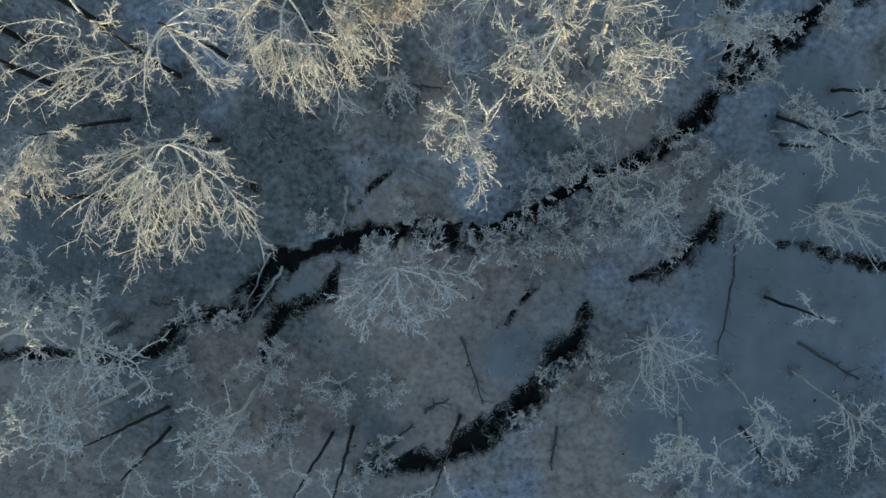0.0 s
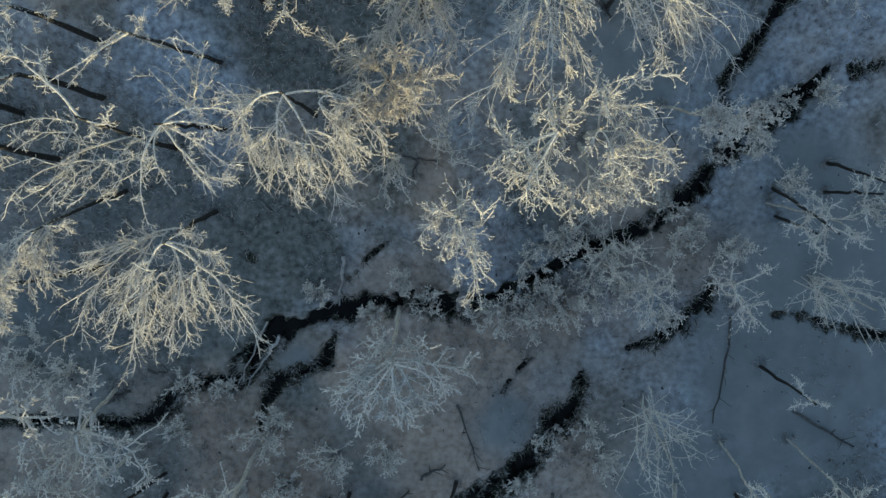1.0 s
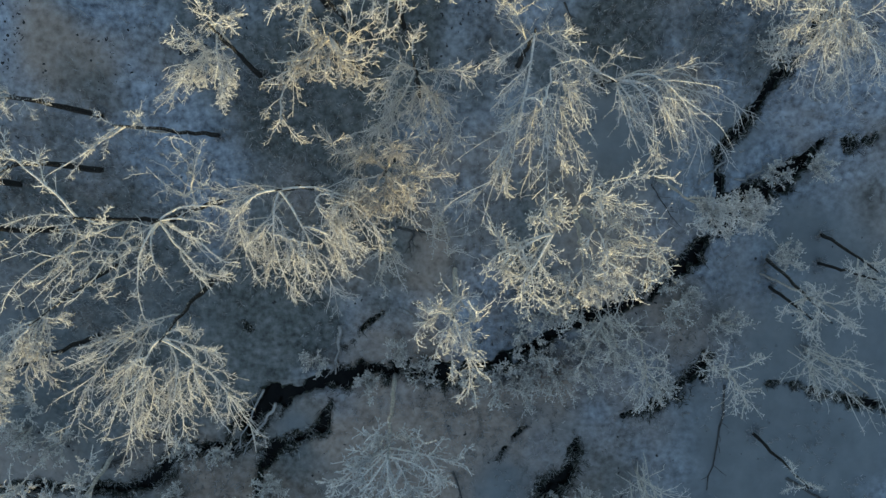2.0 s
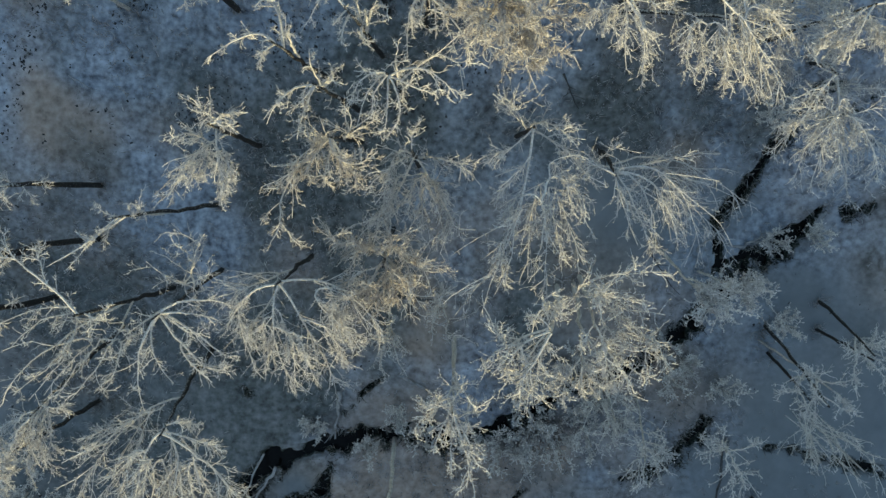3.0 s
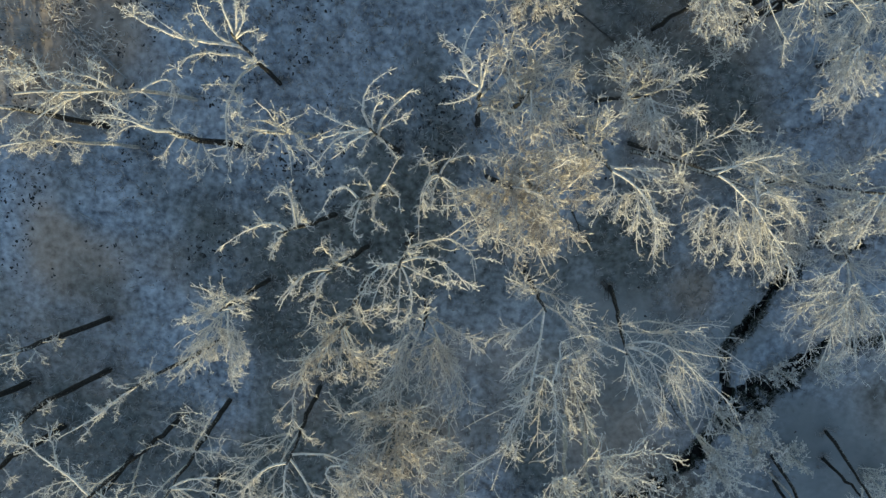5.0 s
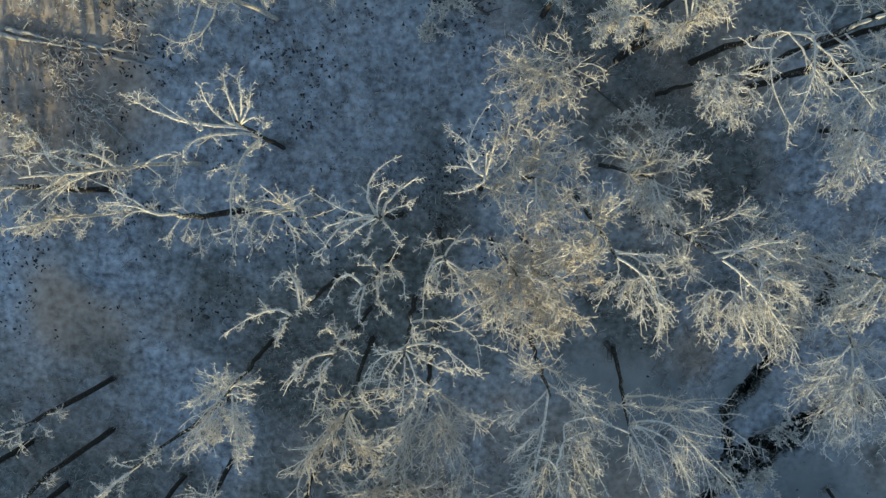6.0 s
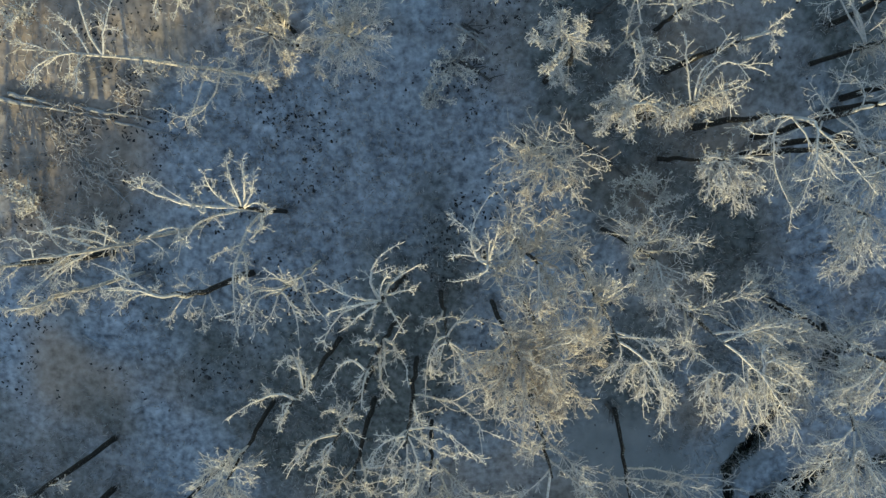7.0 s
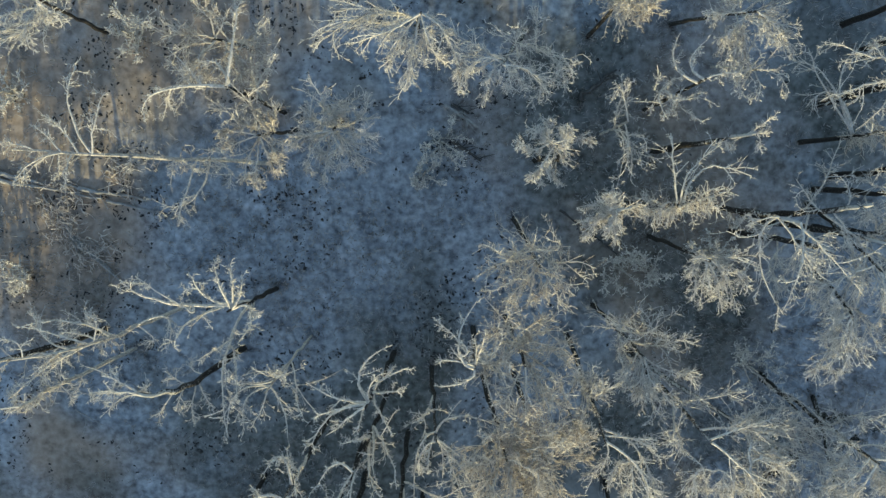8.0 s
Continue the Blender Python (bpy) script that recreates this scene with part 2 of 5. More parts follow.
def patch(kind, x, y, radius, strength):
    """A patch of ground with more, or less, of one cover."""
    PATCHES[kind].append((x, y, radius, strength))


# south-west soil made browner and wider, its colour standing in for warm bounce light
patch("soil", -15.4, -11.4, 3.3, 0.50)
patch("soil", -6.9, -10.6, 2.7, 0.40)
patch("soil", -15.0, -3.5, 4.0, 0.40)
patch("soil", -13.0, -8.6, 4.4, 0.80)
patch("soil", -7.5, -7.5, 5.0, 0.50)
patch("soil", -3.4, -6.1, 1.3, 0.50)
patch("soil", -3.2, -6.9, 2.4, 0.80)
patch("soil", 0.8, -4.7, 2.0, 0.50)
patch("soil", 1.9, -4.2, 1.5, 0.40)
patch("soil", 16.0, -7.6, 5.8, -0.70)
patch("soil", -9.7, 0.9, 2.0, 0.50)
patch("soil", -6.0, 0.5, 1.4, -0.50)
patch("soil", -4.1, 1.0, 1.4, -0.50)
patch("soil", -3.3, 2.3, 1.8, 0.40)
patch("soil", -2.3, 1.9, 1.4, -0.50)
patch("soil", 2.7, -2.8, 1.6, 0.60)
patch("soil", 5.1, -1.8, 1.3, 0.90)
patch("soil", 15.5, -2.0, 4.5, -0.60)
patch("soil", 16.1, -0.9, 2.7, 0.40)
patch("soil", -1.0, 3.7, 1.0, 1.90)
patch("soil", 1.0, 5.8, 1.3, -0.40)
patch("soil", -14.9, 11.8, 2.0, 0.50)
patch("soil", -13.3, 11.6, 2.2, 0.90)
patch("soil", -12.7, 13.3, 1.3, -0.50)
patch("soil", -12.3, 14.2, 2.5, -1.40)
patch("soil", -3.2, 9.6, 2.4, -0.40)
patch("soil", 0.0, 10.0, 2.8, -0.50)
patch("soil", 3.6, 10.2, 2.2, -0.40)
patch("soil", 7.0, 14.3, 2.0, 0.40)
patch("soil", 9.9, 10.4, 1.0, 0.80)
patch("soil", 11.5, 10.3, 1.8, 0.40)
patch("soil", -15.2, 19.4, 2.4, 0.50)
patch("soil", -14.4, 19.2, 2.6, 0.50)
patch("soil", -5.5, 19.7, 2.9, -1.00)
patch("soil", -4.3, 19.3, 2.9, -1.20)
patch("soil", -3.4, 20.8, 3.6, -0.90)
patch("soil", -0.9, 18.3, 1.8, 0.50)
patch("soil", 7.8, 17.9, 3.6, 0.40)
patch("soil", 10.3, 20.5, 3.6, 0.50)
patch("soil", -14.5, 24.8, 1.3, 0.70)
patch("soil", -14.3, 24.6, 4.2, 0.80)
patch("soil", -9.3, 21.7, 1.3, -0.60)
patch("soil", -7.9, 25.4, 3.8, 0.60)
patch("soil", -4.6, 25.6, 1.6, -0.50)
# real sedge, and shade painted under the trees and in the south-east corner
patch("sedge", 11.0, 19.5, 3.0, -0.20)
patch("sedge", 12.5, 22.5, 2.5, -0.25)
patch("sedge", 16.9, -10.7, 3.6, 0.50)
patch("sedge", 17.5, -10.5, 2.0, 0.45)
patch("sedge", -14.0, -7.2, 2.4, 0.45)
patch("sedge", -11.8, -5.6, 1.8, 0.50)
patch("sedge", -6.6, -5.2, 1.3, 0.50)
patch("sedge", -5.2, -6.7, 1.3, 0.50)
patch("sedge", 1.9, -4.2, 1.4, -0.40)
patch("sedge", 2.8, -6.6, 1.6, -0.60)
patch("sedge", 15.9, -6.9, 5.6, 0.30)
patch("sedge", 16.8, -7.7, 1.6, 0.30)
patch("sedge", -16.7, -2.5, 1.3, 0.50)
patch("sedge", -16.5, 0.1, 1.3, 0.50)
patch("sedge", -16.1, -2.8, 2.4, 0.80)
patch("sedge", -14.6, -0.9, 2.7, 0.50)
patch("sedge", -14.5, -2.2, 3.0, 0.60)
patch("sedge", -12.8, 2.5, 5.8, 0.30)
patch("sedge", -10.4, -1.6, 1.3, 0.70)
patch("sedge", -9.4, 0.7, 2.0, 0.90)
patch("sedge", -8.3, -2.5, 1.3, 0.50)
patch("sedge", -7.7, 1.0, 1.3, 0.50)
patch("sedge", -7.1, 2.0, 1.3, 0.60)
patch("sedge", -6.9, 0.5, 2.2, 0.90)
patch("sedge", -6.0, 0.5, 1.4, 0.45)
patch("sedge", -5.1, 1.0, 1.3, 0.60)
patch("sedge", -4.1, 1.0, 1.4, 0.45)
patch("sedge", -2.3, 1.9, 1.4, 0.45)
patch("sedge", 4.0, 2.9, 1.6, 0.50)
patch("sedge", 4.8, -1.9, 1.6, -0.40)
patch("sedge", 6.2, -1.1, 1.3, -0.50)
patch("sedge", 10.8, -2.1, 1.1, 0.40)
patch("sedge", -14.2, 4.7, 4.0, 0.50)
patch("sedge", -7.2, 8.3, 2.9, 0.40)
patch("sedge", -6.8, 3.6, 2.0, 0.70)
patch("sedge", -5.1, 8.4, 2.0, 0.40)
patch("sedge", 2.9, 5.2, 3.3, 0.30)
patch("sedge", 4.6, 7.8, 1.6, 0.40)
patch("sedge", -8.1, 13.1, 3.3, 0.50)
patch("sedge", -4.7, 14.9, 1.6, 0.45)
patch("sedge", -3.3, 12.7, 2.7, 0.50)
patch("sedge", -3.2, 9.6, 2.4, 0.15)
patch("sedge", -2.7, 9.9, 5.6, 0.30)
patch("sedge", -2.7, 11.0, 2.0, 0.60)
patch("sedge", -1.7, 14.8, 1.6, 0.45)
patch("sedge", -1.6, 13.7, 1.5, 0.35)
patch("sedge", 0.0, 10.0, 2.8, 0.20)
patch("sedge", 0.1, 14.5, 1.5, 0.35)
patch("sedge", 1.6, 13.2, 2.7, 0.30)
patch("sedge", 3.6, 10.2, 2.2, 0.15)
patch("sedge", 7.1, 11.7, 1.6, 0.60)
patch("sedge", 9.5, 12.5, 2.5, 0.50)
patch("sedge", 12.5, 11.0, 2.0, 0.40)
patch("sedge", -6.9, 19.7, 3.6, -0.60)
patch("sedge", -4.7, 19.3, 4.4, -0.80)
patch("sedge", -3.8, 17.3, 1.5, 0.40)
patch("sedge", -2.4, 16.2, 1.4, 0.35)
patch("sedge", -1.6, 19.7, 1.5, 0.40)
patch("sedge", -0.7, 17.3, 1.5, 0.45)
patch("sedge", -0.7, 18.7, 1.3, 0.40)
patch("sedge", 0.4, 16.1, 1.4, 0.40)
patch("sedge", 9.5, 18.2, 1.3, 0.60)
patch("sedge", 10.0, 16.4, 1.6, 0.60)
patch("sedge", 10.4, 19.8, 4.4, 0.30)
patch("sedge", 13.7, 19.1, 1.8, -0.40)
patch("sedge", 14.9, 20.1, 2.7, 0.35)
patch("sedge", -10.1, 22.0, 1.8, 0.50)
patch("sedge", -9.2, 23.7, 1.3, 0.50)
patch("sedge", 3.4, 21.2, 1.8, 0.40)
patch("sedge", 4.5, 25.5, 2.5, 0.50)
patch("sedge", 5.4, 26.7, 1.6, 0.50)
patch("sedge", 5.5, 22.0, 2.0, 0.40)
patch("sedge", 6.5, 21.5, 2.4, 0.40)
patch("sedge", 7.3, 25.5, 4.4, 0.20)
patch("sedge", 12.5, 22.0, 2.0, 0.40)
patch("sedge", 12.7, 25.6, 4.4, 0.20)
patch("sedge", 8.2, 27.3, 4.4, 0.15)
patch("ice", 8.4, -9.6, 2.7, 0.60)
patch("ice", -5.9, -3.6, 1.0, 0.90)
patch("ice", 2.8, -6.6, 1.8, 1.00)
patch("ice", 13.5, -6.7, 4.9, 0.70)
patch("ice", -2.4, 0.0, 1.1, 0.60)
patch("ice", 4.8, -1.9, 1.8, -0.70)
patch("ice", 5.0, -2.8, 1.8, 0.50)
patch("ice", 6.2, -1.1, 1.3, -0.60)
patch("ice", 16.0, 2.5, 3.5, 0.50)
patch("ice", 17.5, -3.0, 4.5, 0.60)
patch("ice", -6.8, 3.6, 3.3, -0.50)
patch("ice", 8.0, 8.2, 1.6, 0.80)
patch("ice", 11.8, 8.6, 1.3, 0.70)
patch("ice", 15.3, 5.2, 2.2, 0.70)
patch("ice", -12.2, 14.5, 4.4, -0.60)
patch("ice", 5.6, 9.0, 1.8, 0.80)
patch("ice", -4.7, 19.3, 4.4, -0.60)
patch("ice", 6.8, 15.7, 1.3, 0.30)
patch("ice", -4.0, 25.3, 1.5, -0.30)
patch("ice", -3.7, 26.3, 1.8, 0.50)


def cover(x, y):
    """The shares of soil, sedge (with the shade painted as sedge) and ice at a place."""
    south = 1 - ease((y - 1) / 9)
    patches = (
        (0.25 + 0.48 * south + 0.52 * waves(x, y, 0.45, 51), PATCHES["soil"]),
        (0.07 + 0.48 * waves(x, y, 0.5, 52), PATCHES["sedge"]),
        (-0.10 + 0.22 * south + 0.40 * waves(x, y, 0.3, 53), PATCHES["ice"]),
    )
    shares = []
    for value, spots in patches:
        for sx, sy, sr, strength in spots:
            value = value + strength * np.exp(-((x - sx) ** 2 + (y - sy) ** 2) / (sr * sr))
        shares.append(ease(value + 0.12 * waves(x, y, 2.0, 54)))
    return shares


def ground():
    step = 0.12
    inner_x, inner_y = np.arange(-21, 21.01, step), np.arange(-14, 32.01, step)
    far = np.array([1.2, 3, 6, 10, 15, 22, 30, 40, 52, 66, 82, 110, 160, 260, 450, 800, 1400, 2400])
    xs = np.concatenate([inner_x[0] - far[::-1], inner_x, inner_x[-1] + far])
    ridge_x = np.concatenate([inner_y[0] - far[::-1], inner_y, inner_y[-1] + far])
    gx, gy = np.meshgrid(xs, ridge_x)
    z = height(gx.ravel(), gy.ravel())
    nx, ny = len(xs), len(ridge_x)
    i, j = np.meshgrid(np.arange(nx - 1), np.arange(ny - 1))
    a = (j * nx + i).ravel()
    quads = np.stack([a, a + 1, a + nx + 1, a + nx], 1)
    me = mesh_of("ground", np.stack([gx.ravel(), gy.ravel(), z], 1), quads, GROUND)
    tint = me.color_attributes.new("cover", "FLOAT_COLOR", "POINT")
    x, y = gx.ravel(), gy.ravel()
    shares = cover(x, y)
    tint.data.foreach_set("color", np.stack([*shares, creek_share(x, y)], 1).ravel().astype(np.float32))
    return tagged(new("ground", me), "frost-covered marshy ground with dead grass and bare earth", "ground", kind="structure")


ground()
for n, (creek_name, tear, line) in enumerate(CREEKS):
    pts = np.array(line)
    cuts = np.linspace(0, len(pts) - 1, 8 * len(pts))
    cx, cy, cw = (np.interp(cuts, np.arange(len(pts)), pts[:, c]) for c in range(3))
    tx, ty = np.gradient(cx), np.gradient(cy)
    tl = np.hypot(tx, ty) + 1e-9
    cw = cw * 1.5
    left = np.stack([cx - ty / tl * cw, cy + tx / tl * cw], 1)
    right = np.stack([cx + ty / tl * cw, cy - tx / tl * cw], 1)
    level = slope(cx, cy) - 0.44 - 0.004 * n
    v = np.concatenate([np.column_stack([left, level]), np.column_stack([right, level])])
    k = len(cx)
    q = np.array([(i, i + k, i + k + 1, i + 1) for i in range(k - 1)])
    tagged(new("water", mesh_of("water", v, q, WATER)), "black still water of a narrow forest creek", "creek", kind="structure")

# ---- trees ----
STYLES = {}


def kind_of_tree(name, label, *habit):
    """habit: limbs, where the crown starts, rise of the limbs in degrees, droop, wander, pull to the south, branches per limb, twigs per branch, spurs per twig, rime."""
    STYLES[name] = (label, *habit)


kind_of_tree("fan", "bare deciduous tree with arching branches white with rime", 10, 0.6, 24, 0.16, 0.14, 0.45, 14, 3, 3, "RIME")
kind_of_tree("open", "thin bare tree with few crooked rimed branches", 9, 0.5, 24, 0.1, 0.21, 0.25, 5, 3, 3, "RIME")
kind_of_tree("bushy", "bare tree with a dense crown of fine tan rimed twigs", 15, 0.55, 42, 0.1, 0.17, 0.25, 9, 5, 3, "TAN")
kind_of_tree("pale", "bare tree with a dense pale crown of fine rimed twigs", 17, 0.55, 42, 0.1, 0.11, 0.35, 9, 7, 2, "RIME")
kind_of_tree("curly", "bare tree with curling limbs and tufts of rime", 9, 0.6, 22, 0.12, 0.26, 0.3, 8, 4, 3, "RIME")
kind_of_tree("star", "young bare tree with twigs spreading like a star, rimed", 18, 0.74, 16, 0.05, 0.12, 0.05, 6, 4, 4, "RIME")
kind_of_tree("small", "small slender bare tree with fine frosted twigs", 7, 0.5, 42, 0.12, 0.19, 0.2, 4, 3, 3, "RIME")
kind_of_tree("tufted", "tall shrub with clumps of white rime beside the creek", 9, 0.5, 50, 0.06, 0.18, 0.0, 6, 3, 3, "RIME")
kind_of_tree("crooked", "crooked bare tree with knotted rimed limbs", 8, 0.52, 18, 0.06, 0.26, 0.1, 6, 4, 5, "RIME")
kind_of_tree("sweep", "leaning bare tree with long sweeping frosted branches", 11, 0.5, 22, 0.14, 0.12, 0.45, 8, 3, 3, "RIME")
kind_of_tree("snag", "dark bare trunk with a few frosted twigs", 3, 0.55, 32, 0.06, 0.18, 0.0, 3, 3, 2, "RIME")
kind_of_tree("sapling", "cluster of thin upright frosted saplings", 8, 0.1, 72, 0.03, 0.07, 0.0, 5, 3, 2, "RIME")
kind_of_tree("shrub", "low shrub clumped with white rime on frosted ground", 7, 0.1, 52, 0.05, 0.13, 0.0, 4, 3, 2, "RIME")
kind_of_tree("clean", "sparse tree with long smooth white branches", 9, 0.5, 24, 0.06, 0.17, 0.12, 4, 3, 3, "RIME")
kind_of_tree("wheel", "bare tree with smooth white limbs spreading like spokes", 9, 0.74, 16, 0.06, 0.15, 0.05, 3, 3, 3, "RIME")
kind_of_tree("comb", "bowed birch with a dense hanging fringe of tan rimed twigs", 5, 0.4, 24, 0.1, 0.2, 0.3, 3, 3, 3, "RIME")
kind_of_tree("haze", "thin bare tree with a hazy crown of brown twigs", 12, 0.55, 42, 0.08, 0.14, 0.2, 6, 6, 2, "TAN")
kind_of_tree("fringe", "bowed birch with a hanging fringe of tan rimed twigs", 5, 0.4, 24, 0.08, 0.2, 0.3, 3, 2, 3, "RIME")
kind_of_tree("arch", "bowed birch with a white rimed trunk and branches", 7, 0.4, 24, 0.08, 0.2, 0.35, 4, 3, 3, "RIME")
kind_of_tree("bent", "birch bent over by rime, with a fringe of frosted twigs", 7, 0.34, 24, 0.08, 0.2, 0.4, 4, 3, 3, "RIME")
BEADED = ("tufted", "curly", "shrub", "crooked", "star", "small")
ARCHED = ("bent", "comb", "arch", "fringe")
planted, feet = 0, []


def plant(style, base, top, reach, spread=()):
    """A tree from its foot to its top; spread: how far east and north of the top its main limbs reach, by which bend, and from which share of the trunk."""
    global planted
    planted += 1
    rng = np.random.default_rng(100 + planted)
    label, limbs, start, rise, droop, wander, pull, branches, twigs, spurs, fur = STYLES[style]
    fur = {"RIME": RIME, "TAN": TAN}[fur]
    feet.append(base)
    foot = np.array([*base, float(height(base[0], base[1])) - 0.12])
    tip = np.array(top)
    tall = np.linalg.norm(tip - foot)
    tree = new("shrub" if style in ("shrub", "tufted") else "tree", None)
    tree.location = foot
    tagged(tree, label, tree.name.split(".")[0], "shrubs by the creek" if style in ("shrub", "tufted") else "trees of the wood")
    tip = tip - foot
    # trunk: upright at its foot, bending over to its tip
    u = np.linspace(0, 1, 12)[:, None]
    knee = np.array([tip[0] * 0.44, tip[1] * 0.44, tip[2] * 0.52])
    if style in ARCHED:
        knee = np.array([tip[0] * 0.16, tip[1] * 0.16, tip[2] * 0.98])
    trunk = 2 * u * (1 - u) * knee + u * u * tip
    bend = rng.normal(0, 0.0045 * tall, (12, 3)) * np.array([1, 1, 0.2]) * np.sin(u * math.pi)
    arc = np.array([rng.normal(0, 0.018), rng.normal(0, 0.018), 0]) * tall * np.sin(u * math.pi * rng.uniform(0.9, 1.7)) * u
    trunk = (trunk + bend + arc * (style in ARCHED))[None]
    thick = min(0.13, 0.032 + 0.0082 * tall) * (0.7 if style in ("small", "sapling", "tufted", "shrub") else 1.0)
    if style in ARCHED:
        thick *= 0.8 if style == "arch" else 1.35 if style == "bent" else 1.15
    if style in ("snag", "small"):
        thick *= 0.9 if style == "snag" else 0.8
    if style == "sapling":
        thick = 0.035
    stem, sides = tubes(trunk, [thick], [0.045 if style == "bent" else 0.03], 9, 1.05)
    stem = stem + rng.normal(0, 0.09, (len(stem), 3)) * thick * np.array([1, 1, 0.3])
    stem[:9] = trunk[0, 0] + (stem[:9] - trunk[0, 0]) * rng.uniform(0.9, 1.12, (9, 1))
    trunk_part = part("trunk", mesh_of("trunk", stem, sides, HALF_RIMED if style in ("arch", "small", "star", "curly", "crooked", "sapling", "shrub", "tufted") else BARK), tree)
    if style in ("comb", "arch", "fringe"):
        k = int((24 if style == "fringe" else 6) * tall)
        to, tt = along(trunk, np.zeros(k, int), 0.34 + 0.66 * rng.uniform(0, 1, k) ** (1.6 if style == "fringe" else 1.0))
        td = sideways(rng, tt, np.radians(rng.uniform(40, 95, k))) + np.array([0, -0.55, 0.0])
        tw = shoots(rng, to, td, rng.uniform(0.2, 0.75, k), 5, 0.12, 0.22, 0.1)
        so, st = along(tw, np.repeat(np.arange(k), 4), rng.uniform(0.2, 1, 4 * k))
        spur = shoots(rng, so, sideways(rng, st, np.radians(rng.uniform(25, 70, 4 * k))), rng.uniform(0.06, 0.2, 4 * k), 2, 0, 0.1)
        fringe = joined(tubes(tw, np.full(k, 0.011), np.full(k, 0.007), 3), tubes(spur, np.full(4 * k, 0.009), np.full(4 * k, 0.006), 3))
        tagged(part("twig_spray", mesh_of("twig_spray", *fringe, TAN), trunk_part, "fringe of short tan twigs"), kind="stuff")
    # limbs: arches from the trunk out to their ends, bowed towards the light in the south
    light = np.array([0.0, -1.0, 0.0])
    if spread:
        ends = np.array([e[:2] for e in spread]) * (0.92 if len(spread[0]) == 2 else 0.97)
        more = max(0, limbs - len(ends)) // (2 if len(spread[0]) == 2 else 3)
        az = rng.uniform(0, 2 * math.pi, more)
        extra = np.stack([np.cos(az), np.sin(az) - pull], 1) * reach * rng.uniform(0.3, 0.6, (more, 1))
        ends = np.concatenate([ends, extra])
    else:
        az = np.arange(limbs) * 2.4 + rng.uniform(0, 6.3) + rng.normal(0, 0.3, limbs)
        ends = np.stack([np.cos(az), np.sin(az)], 1) + pull * light[:2]
        ends = ends / np.linalg.norm(ends, axis=1, keepdims=True) * reach * rng.uniform(0.55, 1.05, (limbs, 1))
    n = len(ends)
    us = start + (1 - start) * rng.uniform(0, 1, n) ** 0.7
    if spread:
        near = np.linalg.norm(trunk[0, None, :, :2] - (tip[:2] + ends)[:, None], axis=2)
        near[:, u[:, 0] < start] = 99
        nearest = u[:, 0][near.argmin(1)]
        us = np.clip(nearest - rng.uniform(0, 0.22, n) * (1.0 if len(spread[0]) == 2 else 0.5), start * 0.8, 1)
        for i, e in enumerate(spread):
            us[i] = e[4] if len(e) == 5 else us[i]
    o, _ = along(trunk, np.zeros(n, int), us)
    span = np.hypot(*ends.T)
    lift = rng.normal(0, 0.06 if spread and len(spread[0]) > 2 else 0.14, n) * span + (0.25 if rise > 35 else -0.05 - droop * 1.2) * span
    goal = np.column_stack([tip[:2] + ends, tip[2] + lift])
    if style in ARCHED:
        goal[:, 2] = o[:, 2] + rng.normal(0.1, 0.2, n)
        if not spread:
            goal[:, :2] = o[:, :2] + ends * 0.7
    if style in ("sapling", "shrub"):
        o[:, :2] = rng.normal(0, 0.30 if style == "sapling" else 0.12, (n, 2))
        o[:, 2] = 0.06
        goal[:, 2] = tip[2] * rng.uniform(0.55, 1.05, n)
    gap = np.linalg.norm(goal - o, axis=1)
    bent_limbs = bool(spread) and len(spread[0]) > 2
    young = np.zeros(n, bool)
    bow = o + (goal - o) * 0.45 + np.array([0, 0, 1.0]) * (gap * (0.15 + rng.normal(0, 0.09, n)))[:, None] - light * (gap * pull * rng.uniform(0.0, 0.32, n))[:, None]
    v = np.linspace(0, 1, 12)[None, :, None]
    kinks = np.cumsum(rng.normal(0, wander * 0.24, (n, 12, 3)), 1) + rng.normal(0, wander * 0.10, (n, 12, 3))
    kinks = kinks * gap[:, None, None] * (0.2 if bent_limbs else 0.5) * np.sin(v * math.pi) ** 0.7
    lines = np.zeros((n, 12, 3))
    order = np.argsort(-gap) if bent_limbs else np.arange(n)
    laid = []
    for i in order:
        e = spread[i] if i < len(spread) else ()
        if len(e) > 2:
            mid = np.array([tip[0] + e[2], tip[1] + e[3], o[i, 2] * 0.5 + goal[i, 2] * 0.5 + 0.08 * gap[i]])
            if len(e) == 4 and laid and style not in ("star", "wheel", "bushy", "small", "haze", "pale", "comb"):
                # spring from an older limb where that is the shorter way
                reaches = np.concatenate([lines[j][1:7] for j in laid])
                ways = np.concatenate([np.gradient(lines[j], axis=0)[1:7] for j in laid])
                step = mid - reaches
                far = np.linalg.norm(step, axis=1) + 1e-6
                turn = (step * ways).sum(1) / (far * (np.linalg.norm(ways, axis=1) + 1e-9))
                cost = far * (2.2 - 1.2 * turn) + 0.15
                if cost.min() < 0.72 * np.linalg.norm(mid - o[i]):
                    o[i] = reaches[cost.argmin()]
                    young[i] = True
            bow[i] = 2 * mid - (o[i] + goal[i]) / 2
            laid.append(i)
        w = v[0]
        lines[i] = o[i] * (1 - w) ** 2 + 2 * bow[i] * w * (1 - w) + goal[i] * w ** 2 + kinks[i]
    length = np.linalg.norm(np.diff(lines, axis=1), axis=2).sum(1)
    fat = 1.1 * np.clip(0.014 + 0.0085 * length, 0.017, min(0.036, thick * 0.6)) * (1.4 if style in ("crooked", "clean", "wheel") else 1.0)
    fat = np.where(young, fat * 0.78, fat) * (0.7 if style == "haze" else 1.0)
